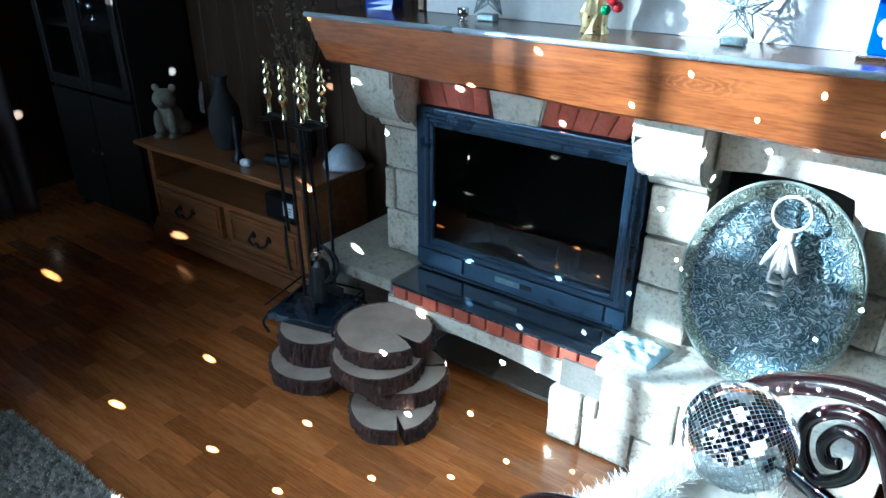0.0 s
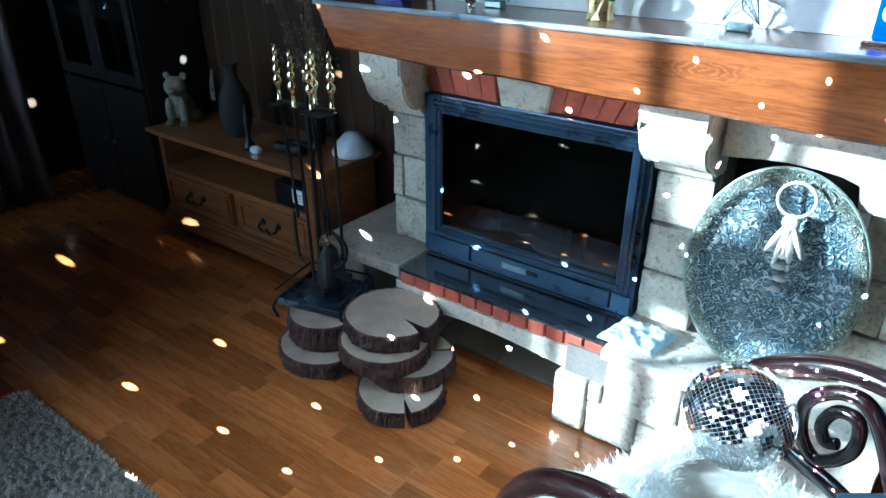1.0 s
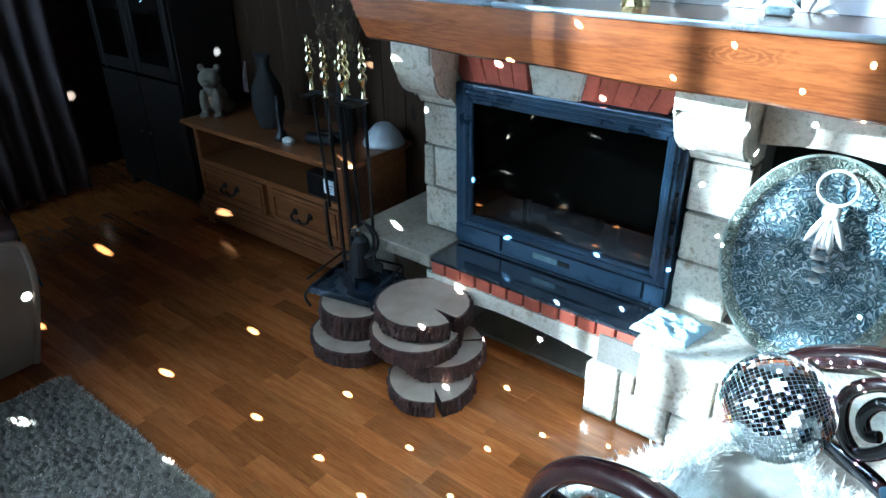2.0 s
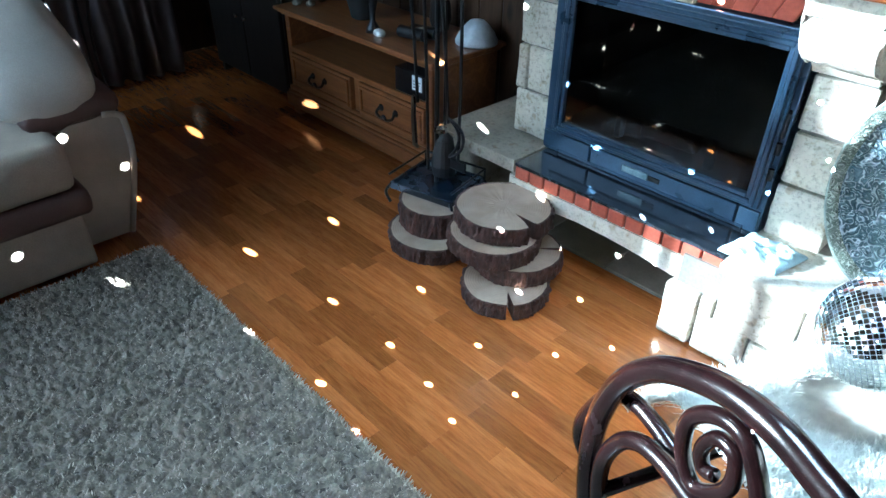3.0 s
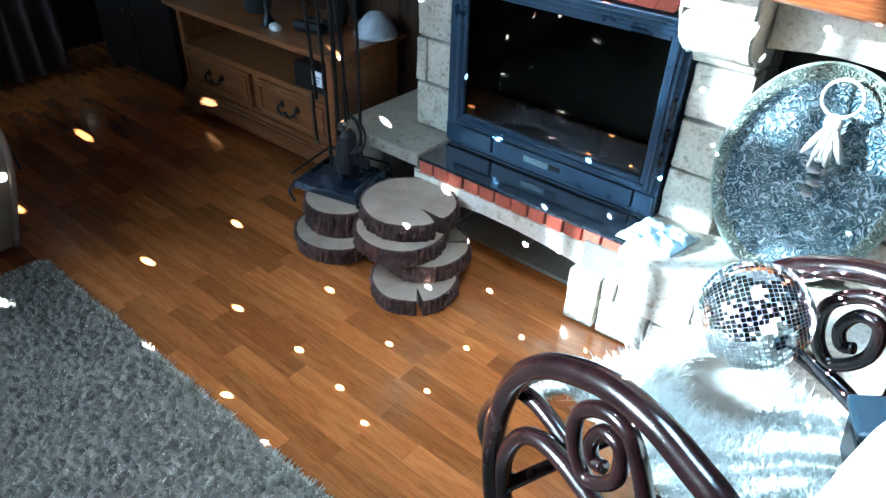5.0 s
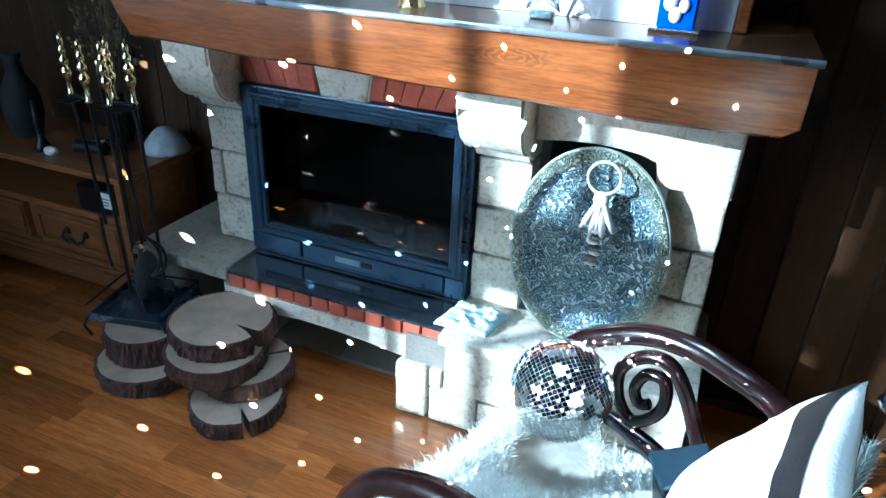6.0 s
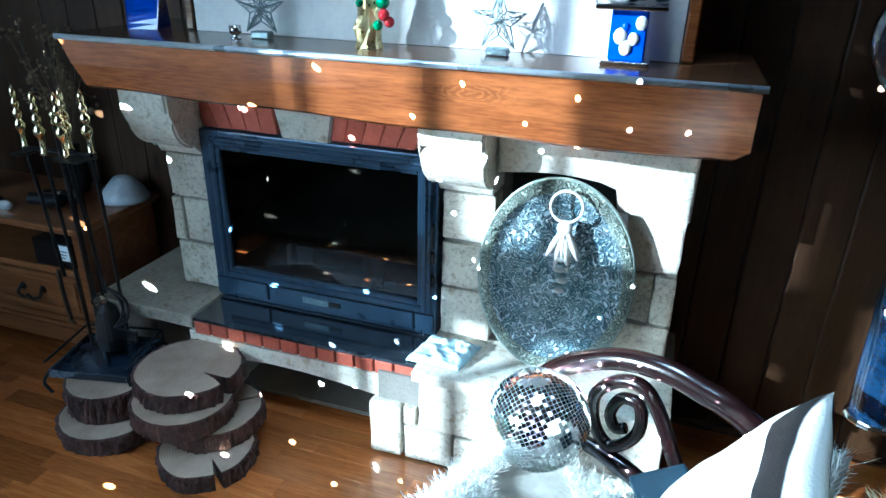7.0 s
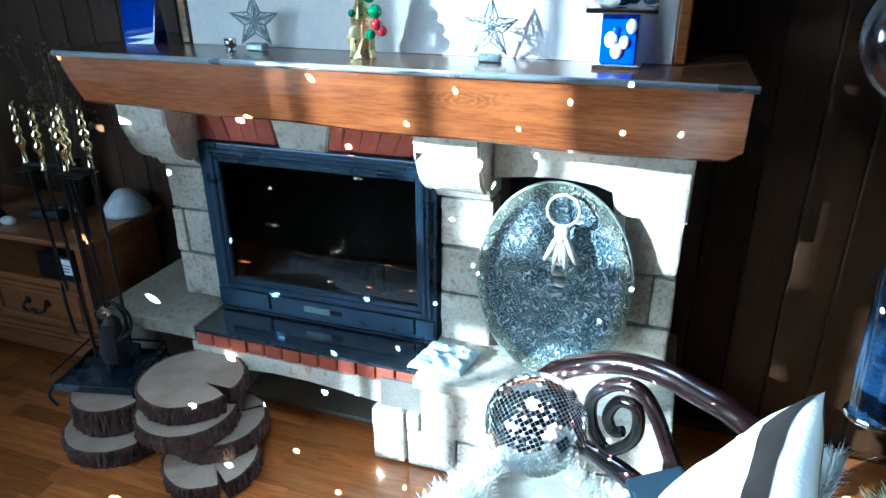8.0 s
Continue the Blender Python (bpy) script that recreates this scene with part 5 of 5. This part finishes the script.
bx = thing("media_box", -0.66, 0.05, 0.362, "black media box standing on the open shelf", "media box")
part("case", cbox(-0.79, -0.6, -0.097, 0.2, 0.363, 0.47, 0.004), BLACK_IRON, bx)

# plush cub on the cabinet
bm = bmesh.new()
for c, r, s in (((0, 0.03, 0.075), 0.06, (0.9, 1.2, 1.15)), ((0, -0.02, 0.185), 0.052, (1.05, 1, 0.95)), ((0, -0.065, 0.17), 0.024, (1, 1, 0.8)), ((-0.042, -0.005, 0.235), 0.019, (1, 0.6, 1)), ((0.042, -0.005, 0.235), 0.019, (1, 0.6, 1)), ((-0.035, -0.045, 0.07), 0.021, (1, 1, 3.2)), ((0.035, -0.045, 0.07), 0.021, (1, 1, 3.2)), ((-0.037, -0.062, 0.012), 0.024, (1, 1.2, 0.6)), ((0.037, -0.062, 0.012), 0.024, (1, 1.2, 0.6)), ((-0.055, 0.04, 0.03), 0.036, (0.8, 1.4, 0.9)), ((0.055, 0.04, 0.03), 0.036, (0.8, 1.4, 0.9)), ((0, 0.0, 0.13), 0.045, (1, 1, 1.2)), ((0, 0.12, 0.02), 0.014, (1, 3, 1))):
    ball(bm, c, r, *s, seg=16)
bmesh.ops.transform(bm, matrix=pose(-1.6, 0.03, 0.555, 0, 0, 32), verts=bm.verts)
cub = tagged(part("plush_cub", bm, TOY_FUR, None, "", True), "sandy plush lion cub sitting on the cabinet", "plush toy")
rm = cub.modifiers.new("remesh", "REMESH")
rm.mode, rm.voxel_size, rm.use_smooth_shade = "VOXEL", 0.005, True

# dark carved figure with tassel, dried flowers, white cone, bowl
# figure simplified to a vase form; matte black stands for its dark corner
fg = thing("tasselled_figure", -1.2, 0.06, 0.553, "carved figure with straw tassel, vase-shaped and blackened for its dark corner", "vase")
part("vessel", lathe([(0.04, 0), (0.055, 0.01), (0.075, 0.1), (0.07, 0.19), (0.03, 0.27), (0.025, 0.31), (0.04, 0.34), (0.03, 0.34)], -1.2, 0.06, 0.553, 20), SOOT_BLACK, fg, "", True)
bm = bmesh.new()
for k in range(9):
    a = k * 0.7
    tube(spline([(-1.24 + 0.004 * math.cos(a), -0.01, 0.87), (-1.243 + 0.01 * math.cos(a), -0.02 + 0.008 * math.sin(a), 0.8), (-1.245 + 0.014 * math.cos(a), -0.02, 0.73)], 3), 0.0016, bm=bm, seg=5)
part("tassel", bm, CURTAIN, fg, "pale straw tassel")
dv = thing("dried_flowers", -0.82, 0.2, 0.553, "bunch of dried brown flowers in a dark vase", "dried flowers")
part("vessel", lathe([(0.035, 0), (0.05, 0.05), (0.045, 0.12), (0.025, 0.18), (0.03, 0.2)], -0.82, 0.2, 0.553, 18), DARKWOOD, dv, "", True)
bm = bmesh.new()
rs = random.Random(4)
for k in range(34):
    a, s = rs.uniform(0, 6.28), rs.uniform(0.03, 0.17)
    tip = Vector((-0.82 + s * math.cos(a), 0.18 + s * 0.6 * math.sin(a), 0.553 + rs.uniform(0.38, 0.68)))
    tube(spline([(-0.82, 0.2, 0.74), ((-0.82 + tip.x) / 2, (0.2 + tip.y) / 2, 0.95), tip], 3), 0.0015, bm=bm, seg=4)
    for _ in range(6):
        o = tip + Vector((rs.gauss(0, 0.013), rs.gauss(0, 0.013), rs.gauss(-0.01, 0.02)))
        ball(bm, o, rs.uniform(0.004, 0.009), seg=6)
st = part("spray", bm, DRY_PLANT, dv)
st["kind"] = "stuff"
# cone is white; its grey stands for the shadow over it
wc = thing("white_lamp_foot", -0.585, 0.19, 0.556, "white cone-shaped ceramic lamp base, greyed for the shade it stands in", "lamp base")
part("cone", lathe([(0.09, 0), (0.092, 0.012), (0.075, 0.045), (0.05, 0.075), (0.032, 0.092), (0.001, 0.096)], -0.585, 0.19, 0.556, 28), SHADED_CERAMIC, wc, "", True)
bo = thing("shell_ornament", -0.97, -0.03, 0.553, "dark ornament with a pale shell on the cabinet edge", "ornament")
part("foot", lathe([(0.035, 0), (0.03, 0.02), (0.012, 0.05), (0.014, 0.12), (0.008, 0.2), (0.001, 0.2)], -1.0, -0.04, 0.553, 14), BLACK_IRON, bo, "", True)
bm = bmesh.new()
ball(bm, (-0.93, -0.06, 0.568), 0.026, 1.3, 0.9, 0.7, 12)
part("shell", bm, PEBBLE, bo, "pale ribbed shell", True)
bn = thing("binoculars", -0.78, 0.0, 0.553, "small black binoculars with chrome edge", "binoculars")
for k in (0, 1):
    part("barrel", tube([(-0.86 + 0.02 * k, 0.0 + 0.055 * k, 0.583), (-0.73 + 0.02 * k, 0.02 + 0.055 * k, 0.585)], 0.026, seg=16), BLACK_IRON, bn)
part("bridge", tube([(-0.79, 0.01, 0.6), (-0.77, 0.065, 0.6)], 0.012), CHROME, bn, "chrome bridge")

# ---- dark display cabinet in the corner ----
dc = thing("display_cabinet", -2.15, 0.1, 0, "nearly black wooden display cabinet with glass doors", "cabinet")
X0, X1, Y0, Y1 = -2.5, -1.72, -0.06, 0.29
part("side_panel", cbox(X0, X0 + 0.03, Y0, Y1, 0.0, 2.05, 0.003), DARKWOOD, dc)
part("side_panel", cbox(X1 - 0.03, X1, Y0, Y1, 0.0, 2.05, 0.003), DARKWOOD, dc)
part("back_panel", cbox(X0 + 0.031, X1 - 0.031, Y1 - 0.02, Y1, 0.05, 2.05), DARKWOOD, dc)
for z in (0.05, 0.7, 1.02, 1.35, 1.68, 2.02):
    part("shelf", cbox(X0 + 0.031, X1 - 0.031, Y0 + 0.02, Y1 - 0.021, z, z + 0.025), DARKWOOD, dc)
for a, b in ((X0 + 0.005, -2.114), (-2.106, X1 - 0.005)):
    d = bmesh.new()
    for q in ((a, a + 0.05, 0.72, 2.03), (b - 0.05, b, 0.72, 2.03), (a + 0.05, b - 0.05, 0.72, 0.78), (a + 0.05, b - 0.05, 1.97, 2.03)):
        box(d, q[0], q[1], Y0 - 0.022, Y0, q[2], q[3], 0.004)
    d = part("door", d, DARKWOOD, dc)
    part("pane", cbox(a + 0.05, b - 0.05, Y0 - 0.014, Y0 - 0.009, 0.78, 1.97), PANE_GLASS, d)
    lo = part("lower_door", cbox(a, b, Y0 - 0.022, Y0, 0.06, 0.7, 0.006, 2), DARKWOOD, dc)
    part("knob", lathe([(0.006, 0), (0.006, 0.012), (0.014, 0.02), (0.012, 0.028), (0.001, 0.03)], 0, 0, 0, 12), CHROME, lo).matrix_basis = pose(b - 0.04 if a < -2.2 else a + 0.04, Y0 - 0.022, 0.4, 90, 0, 0)
for x, z, h in ((-2.33, 1.045, 0.12), (-2.2, 1.045, 0.09), (-2.0, 1.045, 0.14), (-1.9, 1.375, 0.12), (-2.3, 1.375, 0.15)):
    cp = thing("silver_cup", x, 0.08, z, "small polished silver cup on a cabinet shelf", "cup", "cups in the display cabinet")
    part("bowl", lathe([(0.02, 0), (0.022, 0.006), (0.006, 0.02), (0.006, h * 0.4), (0.03, h * 0.6), (0.036, h), (0.032, h), (0.004, h * 0.55)], x, 0.08, z, 18), CHROME, cp, "", True)

# ---- curtain ----
cur = thing("curtain", -2.62, -0.75, 0.02, "long taupe curtain hanging in soft folds", "curtain")
bm = bmesh.new()
pv = None
for i in range(141):
    t = i / 140
    y = -0.26 - 1.25 * t
    row = []
    for k in range(13):
        z = 0.02 + 2.6 * k / 12
        x = -2.6 + 0.045 * math.sin(t * 62 + 0.8 * noise.noise((t * 4, z, 0))) * (1 - 0.25 * k / 12) + 0.02 * noise.noise((t * 9, z * 0.6, 5))
        row.append(bm.verts.new((x, y + 0.02 * noise.noise((t * 5, z, 9)), z)))
    if pv:
        for k in range(12):
            bm.faces.new((pv[k], row[k], row[k + 1], pv[k + 1]))
    pv = row
bmesh.ops.solidify(bm, geom=list(bm.faces), thickness=0.003)
part("cloth", bm, CURTAIN, cur, "", True)
part("rail", tube([(-2.6, -0.2, 2.66), (-2.6, -1.6, 2.66)], 0.012), BRASS, cur)

# ---- plant pot on an iron stand behind the sofa ----
pp = thing("plant_pot", -1.72, -1.04, 0, "pale blue glazed plant pot on a black wire stand", "plant pot")
part("pot", lathe([(0.085, 0.76), (0.1, 0.78), (0.125, 0.9), (0.132, 0.95), (0.142, 0.955), (0.142, 0.97), (0.128, 0.97), (0.12, 0.93), (0.02, 0.92)], -1.72, -1.04, 0, 32), WHITE_CERAMIC, pp, "", True)
stand = part("stand", tube([(-1.72 + 0.118 * math.cos(t * 0.2618), -1.04 + 0.118 * math.sin(t * 0.2618), 0.815) for t in range(24)], 0.005, True), BLACK_IRON, pp, "black wire ring stand")
for k in range(3):
    a = k * 2.094 + 0.5
    part("leg", tube(spline([(-1.72 + 0.118 * math.cos(a), -1.04 + 0.118 * math.sin(a), 0.82), (-1.72 + 0.06 * math.cos(a), -1.04 + 0.06 * math.sin(a), 0.5), (-1.72 + 0.13 * math.cos(a), -1.04 + 0.13 * math.sin(a), 0.004)], 6), 0.006), BLACK_IRON, stand)
part("tray", lathe([(0.09, 0), (0.09, 0.008), (0.001, 0.008)], -1.72, -1.04, 0.75, 24), BLACK_IRON, stand)
bm = bmesh.new()
for k in range(22):
    a, s = rs.uniform(0, 6.28), rs.uniform(0.05, 0.17)
    o = Vector((-1.72, -1.04, 0.93))
    tip = o + Vector((s * math.cos(a), s * math.sin(a), rs.uniform(0.06, 0.24)))
    sd = Vector((-math.sin(a), math.cos(a), 0)) * 0.018
    m1 = o.lerp(tip, 0.55) + Vector((0, 0, 0.05))
    v = [bm.verts.new(p) for p in (o, m1 - sd, tip, m1 + sd)]
    bm.faces.new(v)
part("foliage", bm, plain("dark_leaf", (0.03, 0.07, 0.03), 0.5), pp, "dark green leaves").data.validate()

# ---- mantel ornaments ----
MZ = 1.2612
bv = thing("blue_vase", -0.115, -0.06, MZ, "twisted cobalt blue glazed vase on the mantel", "vase")
bm = bmesh.new()
rr = []
for k in range(19):
    t = k / 18
    w = 0.046 - 0.012 * t + 0.006 * math.sin(t * 3)
    rot = Matrix.Rotation(0.25 + t * 0.9, 3, "Z")
    ringv = []
    for cxy in ((-1, -1), (-0.92, -0.98), (0.92, -0.98), (1, -1), (0.98, -0.92), (0.98, 0.92), (1, 1), (0.92, 0.98), (-0.92, 0.98), (-1, 1), (-0.98, 0.92), (-0.98, -0.92)):
        p = rot @ Vector((cxy[0] * w, cxy[1] * w, 0))
        ringv.append(bm.verts.new((-0.115 + p.x, -0.06 + p.y, MZ + 0.3 * t)))
    rr.append(ringv)
for a, b in zip(rr, rr[1:]):
    for j in range(12):
        bm.faces.new((a[j], a[(j + 1) % 12], b[(j + 1) % 12], b[j]))
bm.faces.new(rr[0])
bm.faces.new(rr[-1][::-1])
part("vessel", bm, BLUE_GLAZE, bv)


def wire_star(cx, cy, r, turn, metal, label, seed):
    root = thing("wire_star", cx, cy, MZ, label, "star ornament", "mantel stars")
    rs = random.Random(seed)
    m = pose(cx, cy, MZ + 0.018 + r * 0.82, 0, 0, turn)
    pts = []
    for k in range(10):
        a = math.pi / 2 + k * math.pi / 5
        q = r if k % 2 == 0 else r * 0.42
        pts.append(Vector((q * math.cos(a), 0, q * math.sin(a))))
    bm = bmesh.new()
    tube([m @ p for p in pts], 0.0028, True, 6, bm)
    for s in (-1, 1):
        apex = Vector((0, 0.022 * s, 0))
        for p in pts:
            tube([m @ p, m @ apex], 0.0016, seg=5, bm=bm)
    part("outline", bm, metal, root)
    bm = bmesh.new()
    for k in range(70):
        i = rs.randrange(10)
        def inner():
            w = sorted((rs.random(), rs.random()))
            j = (i + 1) % 10
            f = pts[i] * w[0] + pts[j] * (w[1] - w[0])
            return m @ (f + Vector((0, rs.choice((-1, 1)) * 0.018 * (1 - f.length / r), 0)))
        tube([inner(), inner()], 0.0011, seg=4, bm=bm)
    lace = part("lace", bm, metal, root, "tangled wire filling")
    lace["kind"] = "stuff"
    part("base", cbox(cx - 0.028, cx + 0.028, cy - 0.016, cy + 0.016, MZ + 0.0005, MZ + 0.02, 0.003), metal, root)


wire_star(0.32, -0.12, 0.072, 12, PEWTER, "silvery wire star standing on the shaded mantel", 3)
wire_star(1.0, -0.13, 0.075, -8, PEWTER, "dark lacy wire star on the sunlit mantel", 9)
th = thing("tealight_holder", 0.262, -0.16, MZ, "small chrome tealight holder on the mantel", "tealight holder")
part("cup", lathe([(0.014, 0), (0.014, 0.004), (0.006, 0.008), (0.016, 0.016), (0.017, 0.036), (0.015, 0.036), (0.002, 0.02)], 0.262, -0.16, MZ, 18), CHROME, th, "", True)

xt = thing("tree_ornament", 0.66, -0.15, MZ, "gold foil tree ornament hung with glass baubles", "christmas ornament")
bm = bmesh.new()
rs = random.Random(11)
lathe([(0.034, 0), (0.03, 0.02), (0.034, 0.05), (0.024, 0.08), (0.024, 0.1), (0.014, 0.14), (0.012, 0.16), (0.003, 0.2)], 0.66, -0.15, MZ, 20, bm)
for v in bm.verts:
    v.co += Vector((1, 1, 0.5)) * noise.noise(v.co * 90) * 0.006
bm.normal_update()
part("foil_cone", bm, GOLD_FOIL, xt)
for k, (dx, dz, r, mt) in enumerate(((0.045, 0.115, 0.018, GREEN_GLASS), (0.052, 0.085, 0.015, RED_GLASS), (0.062, 0.068, 0.014, RED_GLASS), (0.035, 0.06, 0.013, GREEN_GLASS), (0.03, 0.15, 0.016, GREEN_GLASS), (-0.015, 0.11, 0.01, GREEN_GLASS), (0.005, 0.07, 0.009, GREEN_GLASS))):
    bm = bmesh.new()
    ball(bm, (0.66 + dx, -0.16 - 0.01 * (k % 2), MZ + dz), r, seg=16)
    part("bauble", bm, mt, xt, "shiny red bauble" if mt is RED_GLASS else "shiny green bauble", True)
part("wire", tube(spline([(0.66, -0.15, MZ + 0.19), (0.7, -0.155, MZ + 0.16), (0.712, -0.16, MZ + 0.1), (0.722, -0.16, MZ + 0.07)], 5), 0.0015, seg=5), GOLD_FOIL, xt)

ch = thing("pebble_holder", 1.315, -0.13, MZ, "blue glass holder with white pebbles under a glass tray", "candle holder")
bl = part("column", cbox(1.27, 1.352, -0.165, -0.09, MZ + 0.012, MZ + 0.125, 0.004), BLUE_GLAZE, ch, "deep blue glass column")
for k, (dx, dz, r) in enumerate(((0.0, 0.03, 0.014), (0.016, 0.05, 0.012), (-0.014, 0.055, 0.015), (0.03, 0.085, 0.013), (-0.004, 0.075, 0.008))):
    bm = bmesh.new()
    ball(bm, (1.308 + dx, -0.168, MZ + 0.012 + dz), r, 1, 0.5, 1.25, 12)
    part("pebble", bm, PEBBLE if k < 4 else BLUE_GLAZE, bl, "", True)
part("foot", cbox(1.255, 1.365, -0.175, -0.08, MZ + 0.0005, MZ + 0.012, 0.003), CHROME, ch)
ty = part("tray", cbox(1.235, 1.392, -0.2, -0.065, MZ + 0.1252, MZ + 0.137, 0.003), CHROME, ch, "glassy square tray")
rim = bmesh.new()
for q in ((1.235, 1.24, -0.2, -0.065), (1.387, 1.392, -0.2, -0.065), (1.24, 1.387, -0.2, -0.195), (1.24, 1.387, -0.07, -0.065)):
    box(rim, q[0], q[1], q[2], q[3], MZ + 0.137, MZ + 0.19)
part("rim", rim, PANE_GLASS, ty)
for k in range(22):
    bm = bmesh.new()
    ball(bm, (rs.uniform(1.255, 1.372), rs.uniform(-0.18, -0.085), MZ + 0.15 + 0.018 * (k % 2)), rs.uniform(0.012, 0.018), 1.2, 1, 0.7, 10)
    part("pebble", bm, PEBBLE if k % 3 else CAST_IRON, ty, "", True)

# ---- parquet, last: one strip per object near the camera, the rest joined ----
floor = tagged(part("floor", cbox(WEST - 0.15, EAST + 0.15, SOUTH - 0.15, NORTH + 0.15, -0.06, -0.014), OAK_DARK), "warm oak strip parquet floor", "floor", kind="structure")
STRIP = 0.0705
lengths = (0.3, 0.38, 0.45, 0.52)
strip_mesh = {}
for ln in lengths:
    bm = cbox(0, ln - 0.0005, 0, STRIP - 0.0004, -0.0138, 0)
    me = bpy.data.meshes.new("strip")
    bmesh.ops.recalc_face_normals(bm, faces=bm.faces)
    bm.to_mesh(me)
    bm.free()
    me.materials.append(PARQUET)
    strip_mesh[ln] = me
rest = bmesh.new()
rs = random.Random(5)
y = SOUTH + 0.001
count = 0
while y < NORTH - STRIP:
    x = WEST + 0.002
    first = rs.uniform(0.08, 0.4)
    while x < EAST - 0.01:
        ln = rs.choice(lengths)
        if x < WEST + 0.01 or x + ln > EAST:
            ln = first if x < WEST + 0.01 else EAST - x
        if ln in strip_mesh and -1.34 < y < -0.02 and -2.3 < x < 1.25 and count < 300:
            ob = new("strip", strip_mesh[ln])
            ob.location = (x, y, 0)
            ob.parent = floor
            count += 1
        else:
            box(rest, x, x + ln - 0.0008, y, y + STRIP - 0.0007, -0.0138, 0)
        x += ln
    y += STRIP
ro = part("far_strips", rest, PARQUET, floor)
ro["kind"] = "stuff"
